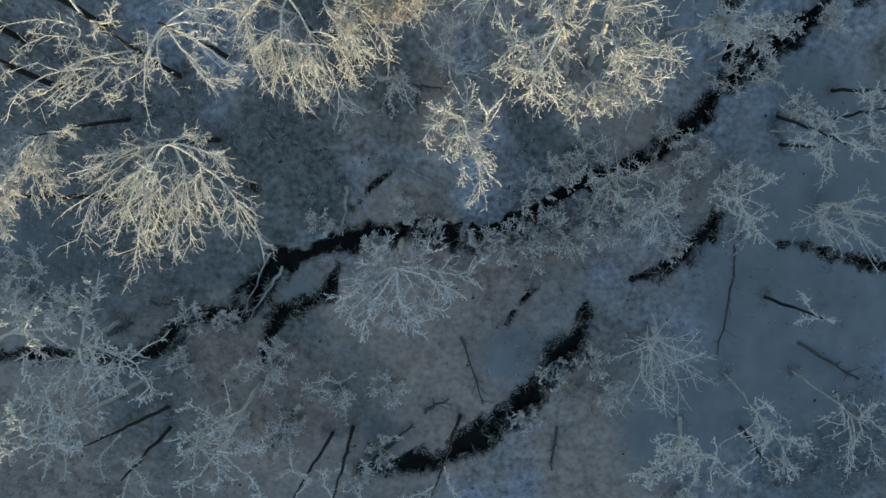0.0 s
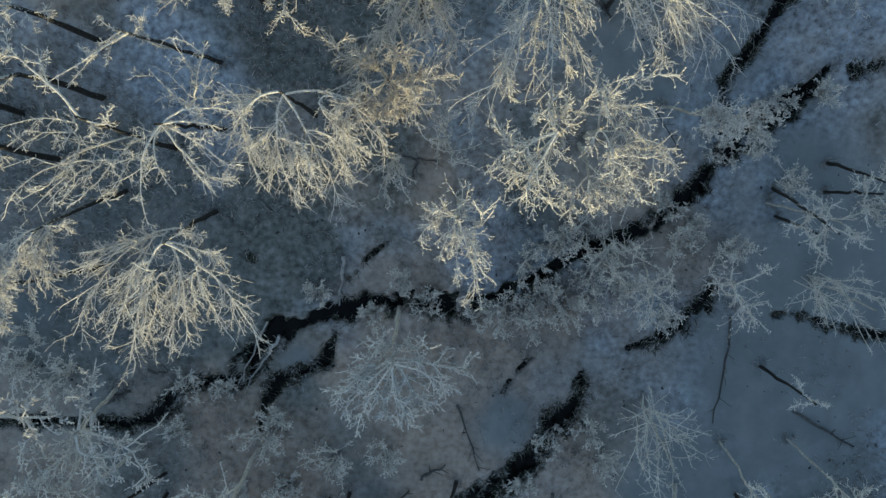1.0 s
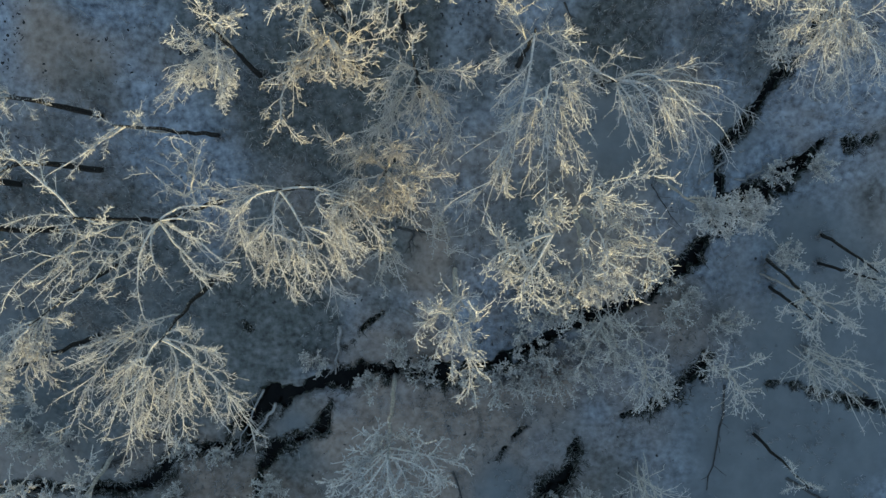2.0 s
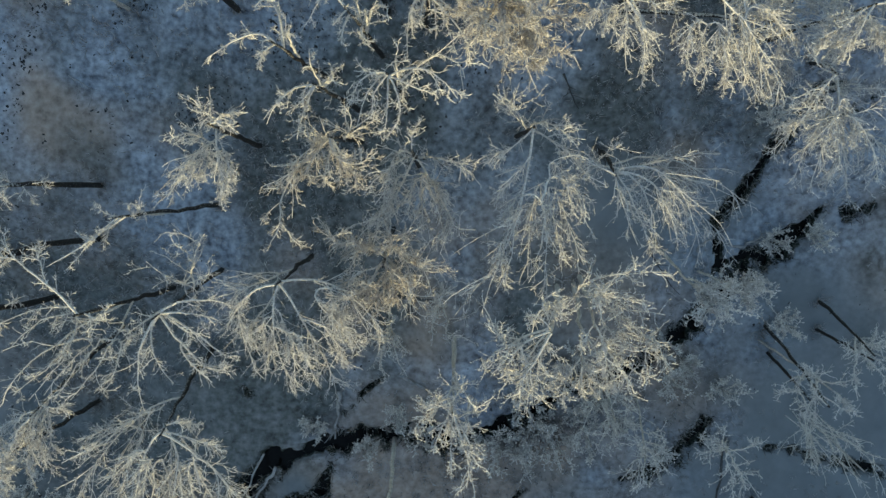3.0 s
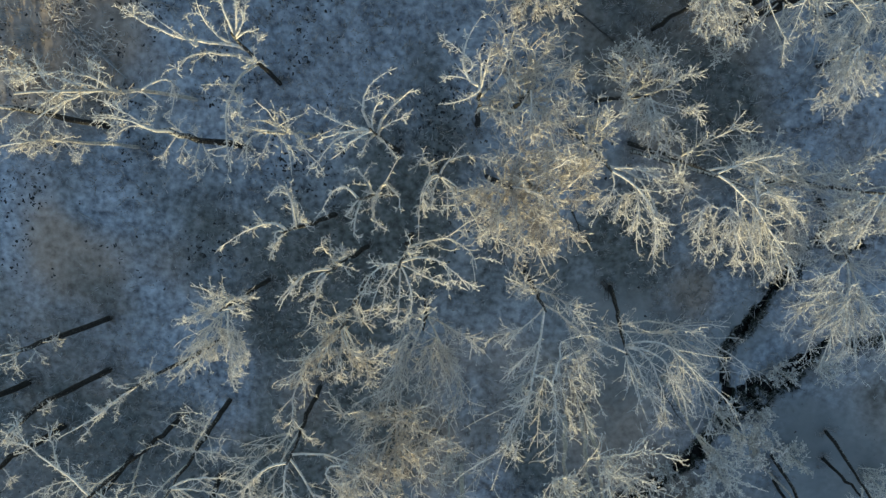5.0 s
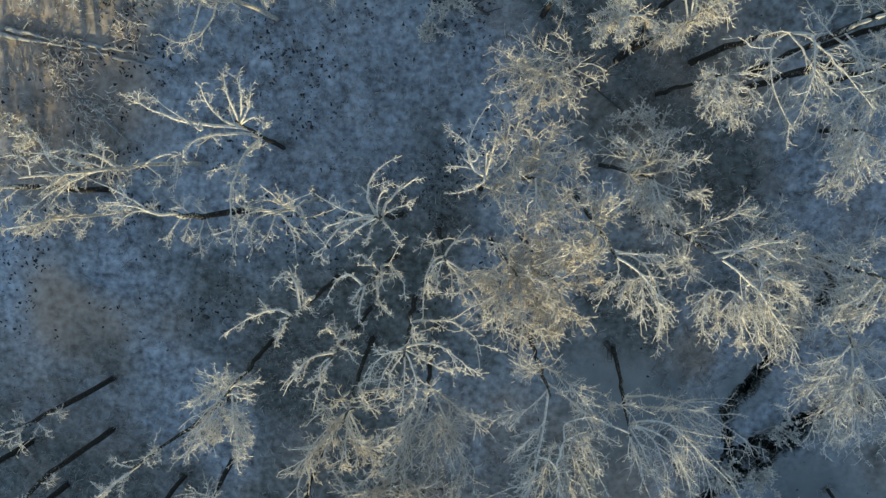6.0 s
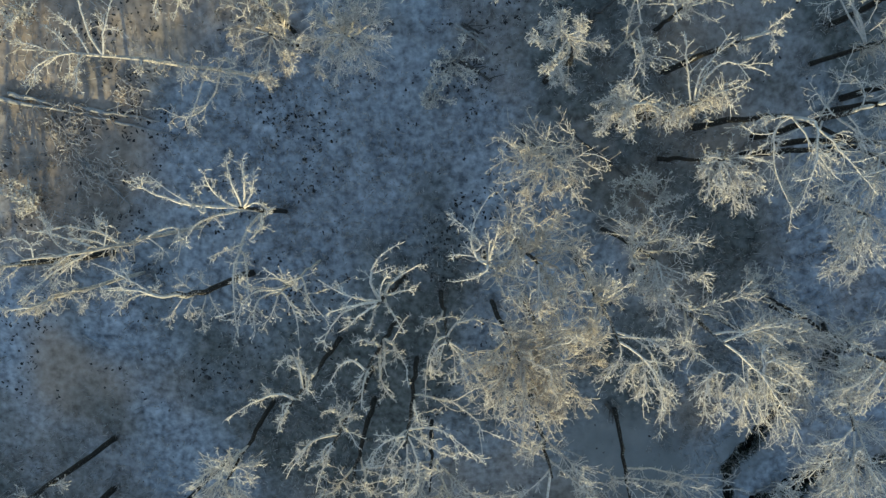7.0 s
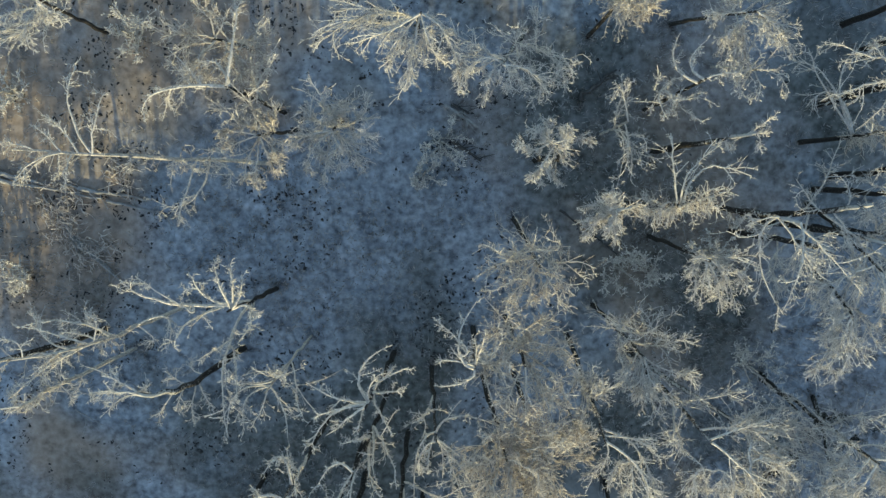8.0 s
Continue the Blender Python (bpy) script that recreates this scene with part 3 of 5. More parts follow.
    stout = {"haze": 0.75, "crooked": 1.8, "star": 1.5, "curly": 1.4}.get(style, 1.0)
    for i in range(n):
        line = lines[i:i + 1]
        m = branches if not spread else max(2, round(branches * min(1.0, length[i] / {"fan": 2.4, "sweep": 2.4, "curly": 1.6}.get(style, 2.2))))
        ub = 0.22 + 0.78 * rng.uniform(0, 1, m) ** 0.85
        bo, bt = along(line, np.zeros(m, int), ub)
        bd = sideways(rng, bt, np.radians(rng.uniform(14, 40, m) if style in ("fan", "sweep") else rng.uniform(24, 58, m)))
        bl = length[i] * rng.uniform(0.26, 0.64, m) * (1.0 - 0.62 * ub) * (0.62 if style in ("clean", "wheel", "arch") else 0.8 if style == "open" else 1.0)
        b = shoots(rng, bo, bd, bl, 6, droop * 0.9, wander * 0.9, pull * 0.22)
        limb = part("limb", mesh_of("limb", *joined(tubes(line, [fat[i]], [0.010], 5), tubes(b, np.full(m, 0.0135 * stout), np.full(m, 0.008 * stout), 4)), TAN if style in ("bushy", "haze") else LIMB), tree)
        # twigs off limb and branches
        both = np.concatenate([b, line[:, [1, 3, 5, 7, 9, 11]]])
        own = 20 * twigs if style == "comb" else 2 * twigs
        k = twigs * m + own
        which = np.concatenate([np.repeat(np.arange(m), twigs), np.full(own, m)])
        ut = 0.15 + 0.85 * rng.uniform(0, 1, k)
        to, tt = along(both, which, ut)
        td = sideways(rng, tt, np.radians(rng.uniform(22, 60, k)))
        if style == "comb":
            td = td + np.array([0, -0.6, -0.1])
        tl = np.clip(reach * rng.uniform(0.12, 0.32, k), 0.18, 0.75) * (0.5 if style in ("clean", "wheel") else 0.6 if style in ("crooked", "arch") else 0.75 if style == "open" else 1.0)
        tl = np.minimum(tl, np.append(0.5 * bl + 0.10, 1.0)[which])
        tw = shoots(rng, to, td, tl, 3, droop * 0.8, 0.05 + wander * 1.0, pull * 0.3)
        fine = 0.018 if style == "crooked" else 0.017 if style == "star" else 0.0075 if style == "haze" else 0.0100 if style in ("bushy", "pale") else 0.0085
        pieces = [tubes(tw, np.full(k, fine), np.full(k, fine * 0.62), 3)]
        s = spurs * k
        so, st = along(tw, np.repeat(np.arange(k), spurs), rng.uniform(0.25, 1, s))
        sd = sideways(rng, st, np.radians(rng.uniform(25, 70, s)))
        if style in BEADED:
            spur = shoots(rng, so, sd, rng.uniform(0.03, 0.09, s), 2, 0, 0.1)
            pieces.append(tubes(spur, np.full(s, {"curly": 0.014, "shrub": 0.026, "tufted": 0.026, "crooked": 0.03, "star": 0.02, "small": 0.015}[style]), np.full(s, 0.011), 3))
        else:
            spur = shoots(rng, so, sd, rng.uniform(0.05, 0.14, s), 2, 0, 0.1)
            pieces.append(tubes(spur, np.full(s, 0.0085), np.full(s, 0.006), 3))
        # short nubs of rime all along limb and branches
        a, c = int(20 * length[i]) + 2, 8 * m
        no, nd = along(np.concatenate([line[:, ::2], b]), np.concatenate([np.zeros(a, int), rng.choice(m, c, p=bl / bl.sum()) + 1]), 0.12 + 0.88 * rng.uniform(0, 1, a + c))
        nub = shoots(rng, no, sideways(rng, nd, np.radians(rng.uniform(45, 90, a + c))), rng.uniform(0.04, 0.15, a + c), 2, 0, 0.1)
        knob = 0.015 if style in ("crooked", "star", "shrub", "tufted") else 0.0085
        pieces.append(tubes(nub, np.full(a + c, knob), np.full(a + c, knob * 0.6), 3))
        tagged(part("twig_spray", mesh_of("twig_spray", *joined(*pieces), fur), limb), kind="stuff")


plant("fan", (-8.98, 2.54), (-7.91, 1.71, 10.46), 2.88, ((-3.27, -2.97, -1.67, -0.36), (-2.30, -2.29, -1.29, -0.76), (-1.55, -3.67, -0.75, -0.94), (-1.12, -3.29, -0.40, -1.43), (-0.13, -3.46, -0.07, -1.26), (0.42, -3.09, 0.42, -0.92), (1.53, -2.92, 0.97, -1.00), (2.74, -3.15, 1.49, -1.02), (1.56, -0.46, 0.76, -0.07), (-2.54, -0.34, -0.92, 0.05), (1.01, 0.25, 0.38, 0.27), (-2.76, -0.86, -1.51, -0.01), (-0.84, -2.88, -0.55, -1.09), (0.76, -2.15, 0.72, -1.07), (-1.93, -3.09, -1.10, -0.93)))
plant("open", (-8.45, 5.75), (-8.09, 5.11, 10.45), 1.94, ((1.44, 2.53, 0.73, 1.35), (0.61, 2.25, 0.62, 1.46), (1.62, 1.35, 0.71, 0.82), (2.47, 0.25, 1.05, 0.55), (1.84, -0.09, 0.97, 0.09), (1.41, -0.42, 0.73, -0.20), (2.03, -1.23, 1.52, -0.68), (1.57, -2.05, 0.85, -1.12), (2.01, -1.72, 1.18, -1.28), (0.44, -2.05, -0.14, -0.96), (-0.43, -3.03, -0.47, -1.20), (-0.34, 1.69, 0.02, 0.89), (-0.97, -0.56, -0.55, -0.08)))
plant("open", (-10.39, 4.99), (-10.15, 5.27, 10.83), 2.33, ((-2.08, 2.26, -0.98, 1.25), (-1.40, 2.09, -0.80, 1.01), (-2.34, -0.29, -1.07, 0.03), (-2.03, -0.98, -1.15, -0.29), (-2.45, -2.51, -1.23, -1.13), (-1.77, -2.71, -0.90, -1.21), (-1.29, -2.54, -0.65, -1.29), (-0.78, -2.54, -0.35, -1.37), (-0.25, -2.54, 0.16, -1.37), (0.54, -2.43, 0.41, -1.21), (0.80, 0.31, 0.73, -0.14), (-2.15, -2.51, -1.31, -1.37), (0.92, -1.37, 0.77, -0.73), (0.46, -0.50, 0.26, -0.26)))
plant("fan", (-4.88, 6.31), (-4.59, 6.10, 10.18), 2.84, ((-0.88, -2.47, -1.12, -0.61), (-0.99, -1.67, -0.91, -1.19), (-0.20, -2.53, -0.46, -1.18), (0.47, -3.26, -0.12, -1.42), (0.33, -2.20, 0.11, -1.02), (3.20, -1.74, 1.88, -0.10), (2.13, -1.79, 1.72, -0.81), (2.69, -1.95, 1.30, -0.51), (1.90, -2.77, 1.51, -1.42), (1.61, -3.49, 1.03, -1.42), (1.04, -3.04, 0.79, -1.67), (0.44, -3.21, 0.38, -1.67), (2.49, -2.19, 1.71, -0.55), (-1.35, -0.27, -0.64, -0.05)))
plant("bushy", (-1.63, 7.44), (-1.53, 6.57, 9.36), 1.67)
plant("curly", (4.91, 5.14), (3.33, 4.89, 11.05), 2.04, ((-1.94, 0.70, -1.32, -0.34), (0.26, 1.21, -0.02, 0.60), (0.38, 1.01, 0.16, 0.57), (-0.57, 0.32, -0.36, 0.44), (-1.85, -1.00, -1.32, -0.42), (-1.21, -1.41, -1.24, -0.73), (-1.10, -1.48, -0.84, -0.50), (-0.73, -1.48, -0.56, -0.65), (-0.47, -2.22, -0.33, -1.05), (-0.83, -2.09, -0.59, -1.13), (0.31, -0.81, 0.01, -0.34), (-1.31, -0.49, -0.69, -0.34)))
plant("curly", (5.80, 5.52), (4.58, 5.01, 10.86), 2.07, ((0.95, 1.54, -0.25, 0.75), (0.14, 0.64, 0.20, 0.90), (1.60, 0.76, 0.50, 0.71), (1.85, 1.62, 0.79, 1.00), (2.18, 0.34, 1.04, 0.17), (2.38, -0.60, 0.73, -0.40), (1.87, -0.77, 0.84, -0.59), (1.68, -1.58, 0.85, -0.83), (0.31, -1.42, 0.32, -0.67), (1.24, -2.07, 0.91, -1.31), (2.23, -1.09, 1.45, -0.19), (-0.32, -0.59, -0.18, -0.28)))
plant("curly", (5.58, 5.26), (4.50, 3.59, 9.55), 1.48, ((-0.88, -0.85, -0.49, -0.22), (-0.48, -1.23, -0.35, -0.39), (0.09, -0.95, 0.02, -0.47), (0.42, -0.85, 0.33, -0.39), (1.13, -0.78, 0.79, -0.13), (2.02, -0.51, 1.05, 0.04), (-0.82, -0.14, -0.49, -0.05), (0.73, -0.73, 0.19, -0.34), (1.07, -0.13, 0.36, -0.05)))
plant("curly", (0.79, 3.07), (0.57, 2.47, 10.62), 1.17, ((0.28, 0.79, 0.16, 0.40), (-1.17, -0.67, -0.60, -0.13), (-0.56, -1.25, -0.24, -0.53), (-0.07, -1.67, -0.03, -0.78), (0.63, -1.89, 0.28, -0.70), (0.77, 0.17, 0.49, -0.25), (-0.93, 0.22, -0.49, 0.12), (0.84, -0.49, 0.41, -0.45), (0.47, -2.54, 0.34, -1.45), (-0.49, 0.52, -0.24, 0.20)))
plant("star", (-1.68, -1.47), (-1.38, -2.01, 9.67), 1.79, ((-1.82, -0.95, -0.91, -0.38), (-1.54, -1.47, -0.83, -0.64), (-1.11, -1.93, -0.57, -0.81), (-0.24, -1.73, -0.23, -0.90), (0.31, -1.46, 0.03, -0.90), (0.58, -1.99, 0.20, -0.90), (1.17, -1.21, 0.54, -0.73), (1.86, -0.87, 0.97, -0.21), (2.54, -0.44, 1.48, -0.08), (0.97, 0.67, 0.54, 0.22), (-1.08, 0.13, -0.39, 0.30), (-0.67, -1.46, -0.14, -0.38), (0.74, -1.38, 0.37, -0.38), (-1.43, -0.39, -0.57, -0.21), (-0.39, 0.81, -0.22, 0.39)))
plant("tufted", (8.83, 6.73), (8.53, 5.38, 9.13), 0.67)
plant("tufted", (10.60, 5.75), (10.49, 5.54, 7.12), 0.68)
plant("crooked", (-13.51, -4.93), (-11.63, -4.55, 8.50), 2.43, ((0.67, 2.23, 0.24, 0.94), (-0.26, 1.48, 0.41, 1.13), (0.82, 0.40, 0.27, 0.77), (-0.94, -1.74, -0.55, -0.60), (-1.94, -0.54, -0.92, -0.66), (-0.81, -2.99, -0.68, -0.89), (-2.13, -2.34, -1.43, -1.44), (1.95, -0.54, 0.53, -0.70), (2.36, -1.72, 1.69, -0.52), (1.21, -1.50, 1.34, -0.79), (0.34, -1.87, 0.42, -1.24), (-1.46, -3.29, -0.91, -2.00), (1.76, -0.17, 0.91, -0.14)))
plant("fan", (3.14, 11.02), (2.87, 10.70, 10.31), 2.04, ((-0.63, 0.71, -0.27, 0.40), (1.02, -0.21, 0.38, 0.29), (-1.48, -0.85, -0.65, -0.59), (-1.27, -2.29, -0.38, -1.18), (-0.84, -2.81, -0.29, -1.85), (-1.71, -4.88, -0.57, -3.24), (-0.71, -4.94, -0.90, -3.58), (0.04, -4.65, 0.15, -1.87), (0.48, -4.83, 0.38, -2.38), (1.10, -4.46, 0.49, -2.21), (1.60, -4.09, 0.73, -2.03), (1.80, -2.99, 0.83, -1.51), (1.61, -2.27, 0.68, -1.01), (1.85, -1.58, 0.83, -0.51), (-1.10, -4.07, -0.43, -2.54)))
plant("fan", (-12.52, 3.35), (-12.14, 2.01, 9.64), 1.45, ((-1.1, -1.8), (-0.4, -2.0), (0.3, -1.8), (0.5, -1.3), (-1.3, -0.6), (1.0, 0.1)))
plant("fan", (-13.74, 0.25), (-13.82, 0.24, 9.74), 1.39)
plant("sweep", (6.47, 10.47), (5.37, 9.33, 9.70), 2.58, ((2.42, 0.66, 1.05, 0.35), (0.78, -2.12, 0.18, -0.54), (1.08, -1.97, 0.49, -0.62), (1.44, -2.39, 0.97, -0.46), (2.14, -2.15, 1.26, -0.29), (2.91, -2.43, 1.61, -0.12), (3.61, -1.73, 1.90, 0.05), (4.41, -0.86, 2.34, 0.51), (-1.41, 0.70, -0.73, 0.39), (0.16, 0.92, -0.16, 0.49), (2.56, -2.23, 1.78, -0.37), (3.97, -0.63, 2.17, 0.13), (3.27, -1.86, 2.07, -0.21)))
plant("fan", (-0.65, 9.86), (-0.64, 10.04, 9.77), 1.83, ((-0.94, -1.87, -0.67, -0.20), (-0.69, -2.41, -0.45, -0.88), (-0.17, -1.95, 0.08, -0.95), (0.77, -1.76, 0.39, -0.69), (1.51, -0.41, 0.75, -0.18), (-1.27, -1.00, -0.42, -0.28), (1.19, -1.68, 0.59, -0.95), (0.34, -2.40, 0.25, -0.96), (-1.81, -2.27, -0.92, -1.66), (1.04, -2.68, 0.93, -1.64), (0.16, 0.81, -0.01, 0.41)))
plant("bushy", (-2.87, 10.78), (-2.87, 10.29, 11.35), 0.87, ((-0.97, -0.88, -0.55, -0.30), (-1.35, -1.35, -0.77, -0.83), (-1.09, -2.63, -1.21, -1.51), (1.39, -0.40, 0.52, -0.72), (-0.09, -1.36, 0.03, -0.60), (0.86, -1.43, 0.60, -0.90), (-0.61, 0.32, -0.40, 0.04), (0.68, 0.33, 0.36, 0.17), (0.39, -1.11, 0.25, -0.60), (-0.52, -1.11, -0.32, -0.45)))
plant("clean", (-2.93, 11.97), (-3.33, 11.78, 10.84), 1.36, ((-1.51, -0.99, -0.70, -0.16), (-1.40, -1.13, -0.94, -0.44), (-0.27, -0.71, -0.27, -0.17), (-0.54, -1.56, -0.28, -0.59), (0.43, 0.62, 0.25, 0.31), (-0.17, 0.96, -0.07, 0.47), (0.51, 0.31, 0.17, 0.15), (-0.63, -0.72, -0.23, -0.34)))
plant("clean", (-4.16, 13.18), (-4.49, 12.92, 11.00), 1.29, ((0.00, 1.44, 0.10, 0.61), (-1.85, -0.46, -0.67, 0.19), (-0.16, -0.55, -0.19, -0.04), (-0.86, 0.59, -0.58, 0.22), (-0.44, 0.94, -0.00, 1.24), (0.50, 0.27, 0.24, 0.31), (-0.37, -0.82, -0.20, -0.33)))
plant("fan", (-6.81, 10.59), (-6.31, 10.69, 10.71), 1.41, ((-1.47, -2.11, -0.72, -0.63), (-0.83, -1.58, -0.59, -0.86), (-0.47, -1.67, -0.35, -1.02), (0.14, -2.36, -0.20, -1.18), (0.28, -1.84, 0.13, -0.85), (-1.05, -0.39, -0.75, -0.21), (0.64, -0.14, 0.38, 0.04), (-0.30, 0.49, -0.12, 0.25), (0.85, 0.37, 0.25, 0.25), (-1.04, -1.47, -0.46, -0.53), (0.51, -1.53, 0.19, -0.53)))
plant("clean", (-2.03, 13.97), (-2.45, 13.86, 10.92), 1.05, ((1.20, 0.00, 0.69, 0.53), (-1.04, -0.42, -0.52, 0.30), (-0.07, -1.09, -0.08, -0.56), (0.88, -0.92, 0.46, -0.48), (-0.09, 0.89, 0.07, 0.46), (-0.36, -0.52, -0.20, -0.32)))
plant("open", (-1.24, 12.44), (-1.27, 12.01, 11.30), 1.61, ((2.19, -0.07, 1.08, 0.58), (1.99, -0.64, 0.93, 0.16), (-1.14, -1.09, -0.60, -0.08), (0.70, -0.06, 0.40, -0.10), (1.38, -0.47, 0.86, -0.32), (-0.39, -1.29, -0.37, -0.58), (-0.08, -1.62, -0.01, -0.74), (0.08, -1.62, 0.29, -0.74), (-0.86, -1.48, -0.45, -0.27), (0.31, 0.67, 0.17, 0.22)))
plant("bushy", (1.57, 14.69), (1.82, 14.19, 10.69), 1.70)
plant("bushy", (2.74, 14.79), (3.03, 13.87, 9.91), 1.60)
plant("clean", (1.17, 16.57), (0.84, 16.91, 11.30), 1.58, ((0.05, 1.92, -0.49, 0.63), (-1.02, 0.25, -0.35, 0.18), (-0.97, -0.51, -0.19, -0.27), (0.32, 1.16, 0.21, 0.48), (-1.04, 1.30, -0.28, 0.55), (2.64, -0.77, 0.65, -0.34), (1.02, 0.20, 0.49, -0.11), (0.51, -0.87, 0.34, -0.42), (-0.01, 0.93, 0.03, 0.33), (0.78, 0.79, 0.41, 0.19)))
plant("fan", (4.67, 16.40), (4.62, 14.69, 10.56), 1.45, ((-0.89, 1.87, -0.54, 1.42), (-0.33, 1.94, -0.43, 1.26), (-0.14, 1.81, 0.01, 1.11), (-0.70, 0.42, -0.62, 0.24), (-0.56, -1.28, 0.01, -0.49), (0.18, -1.43, 0.27, -0.77), (0.65, -1.59, 0.51, -0.85), (0.94, -2.39, 0.85, -0.84), (1.41, -2.55, 1.05, -0.99), (1.71, -2.06, 1.16, -0.44), (1.68, -0.61, 0.83, -0.01), (-0.04, 1.45, -0.31, 0.95)))
plant("pale", (5.61, 17.52), (5.88, 16.91, 9.52), 1.45, ((-0.85, 1.00, -0.38, 0.56), (0.30, 1.00, 0.12, 0.56), (0.96, 0.60, 0.45, 0.23), (1.16, -0.46, 0.39, -0.27), (0.68, -1.28, 0.31, -0.60), (-0.21, -1.23, -0.10, -0.52), (-0.70, -0.90, -0.35, -0.28), (-0.84, 0.07, -0.44, 0.05), (0.27, -1.53, 0.15, -0.93)))
plant("fan", (6.88, 15.98), (7.69, 14.62, 10.26), 2.57, ((-0.30, -2.31, -0.33, -1.14), (0.34, -2.39, 0.16, -1.13), (-0.47, -1.82, -0.19, -0.90), (0.90, -2.80, 0.68, -1.53), (1.93, -3.14, 0.86, -1.29), (2.76, -3.14, 1.20, -1.12), (3.12, -1.62, 1.57, -0.63), (2.69, -1.13, 1.28, -0.16), (3.18, -0.30, 1.27, 0.20), (2.21, 0.60, 0.91, 0.39), (1.13, 0.60, 0.54, 0.41), (-1.19, -0.05, -0.70, -0.03), (0.64, 1.40, -0.18, 0.77), (2.30, -2.76, 1.34, -1.12), (1.30, -2.60, 0.50, -1.13)))
plant("fan", (6.93, 15.71), (10.53, 13.82, 9.51), 1.87)
plant("fan", (14.43, 13.91), (11.41, 12.21, 10.40), 2.24, ((-1.33, -2.12, -0.50, -0.98), (-0.80, -3.00, -0.29, -1.33), (-0.37, -3.12, -0.11, -1.50), (0.24, -3.20, 0.15, -1.67), (0.86, -3.30, 0.49, -1.67), (1.43, -3.03, 0.80, -1.50), (1.98, -2.12, 1.00, -0.98), (1.70, -0.35, 0.55, -0.12), (-0.59, 0.83, -0.32, 0.30), (0.48, 1.16, 0.17, 0.54), (-1.01, -1.65, -0.39, -0.47), (-0.30, -2.08, -0.04, -0.80), (0.97, -2.08, 0.46, -0.80), (0.38, -2.63, 0.16, -0.98)))
plant("fan", (12.32, 14.60), (12.35, 14.14, 10.50), 1.59)
plant("haze", (2.57, 20.71), (2.56, 19.68, 11.16), 1.60, ((-1.53, -0.05, -0.68, 0.11), (-1.34, -0.63, -0.73, -0.30), (-0.98, -1.04, -0.49, -0.47), (-0.31, -0.89, -0.18, -0.46), (0.11, -0.76, 0.06, -0.39), (0.60, -1.00, 0.35, -0.46), (0.87, -0.47, 0.47, -0.28), (0.79, 0.24, 0.46, 0.08), (0.48, 0.76, 0.28, 0.37), (-0.17, 0.92, -0.08, 0.42), (-0.82, 0.73, -0.44, 0.36), (-1.24, 0.43, -0.62, 0.29), (-0.68, -0.90, -0.31, -0.29)))
plant("comb", (3.29, 22.80), (2.91, 22.84, 11.18), 0.91, ((0.25, 0.59, 0.19, 0.25), (-0.73, 0.55, -0.23, 0.28), (-0.24, 0.79, -0.26, 0.35), (-1.06, 0.27, -0.59, -0.05), (-0.20, -0.89, -0.14, -0.45), (0.57, -0.88, 0.23, -0.41), (-0.68, -0.75, -0.39, -0.42), (1.55, 0.37, 0.88, 0.41), (0.65, 0.70, 0.51, 0.33)))
plant("fringe", (5.99, 21.28), (7.37, 21.50, 11.00), 1.58, ((-1.12, 1.93, -0.98, 0.91, 0.60), (0.21, 1.60, -0.59, 0.87, 0.63), (1.07, 0.71, -0.24, 0.88, 0.65), (0.20, -0.21, -0.22, -0.19, 0.76), (0.22, -0.16, -0.07, 0.30, 0.80), (-1.65, -0.53, -1.37, -0.05, 0.48), (-1.24, -0.73, -1.12, -0.18, 0.52), (-1.02, -0.61, -0.83, -0.15, 0.57), (-0.51, -0.55, -0.64, -0.10, 0.68), (-1.70, -0.21, -1.48, 0.03, 0.42), (-1.46, -0.76, -1.03, -0.13, 0.55)))
plant("bent", (7.52, 23.18), (8.80, 23.43, 9.73), 0.87, ((-0.5, -0.4), (0.4, 0.5), (0.1, -0.5)))
plant("bent", (8.73, 21.25), (9.88, 20.98, 10.26), 2.14, ((-0.39, -0.83, -0.72, -0.10, 0.51), (-0.21, -2.79, -0.99, -0.75, 0.76), (0.87, -1.66, 0.21, -0.81, 0.76), (2.09, -2.14, 0.69, -0.76, 0.87), (-0.42, -2.65, -0.07, -1.09, 1.00), (-1.16, -0.03, -1.11, -0.12, 0.53), (-1.48, -0.20, -0.98, 0.03, 0.78), (-1.04, -0.09, -0.91, 0.07, 0.35)))
plant("fan", (7.57, 20.11), (7.45, 19.80, 10.20), 1.28, ((-0.54, -0.54, -0.36, -0.15), (-0.33, -1.08, -0.23, -0.30), (-0.13, -1.16, -0.10, -0.38), (0.21, -1.00, 0.05, -0.38), (0.74, -1.15, 0.37, -0.14), (1.01, -1.30, 0.55, -0.37), (1.20, -0.67, 0.69, -0.14), (-0.44, 0.12, -0.22, 0.08), (0.87, 0.11, 0.19, 0.09), (0.49, -1.23, 0.39, -0.53)))
plant("bent", (10.93, 20.94), (11.77, 21.52, 10.40), 2.21, ((0.28, 1.96, -0.23, 0.54, 0.39), (-1.51, 0.66, -0.94, -0.08, 0.54), (0.40, -1.98, -0.13, -0.86, 0.61), (1.47, -2.43, 0.50, -1.28, 0.53), (-1.14, -2.94, -0.93, -1.42, 0.46), (-0.50, 0.66, -0.29, 0.17, 0.71), (-2.07, -0.63, -1.57, -0.81, 0.35)))
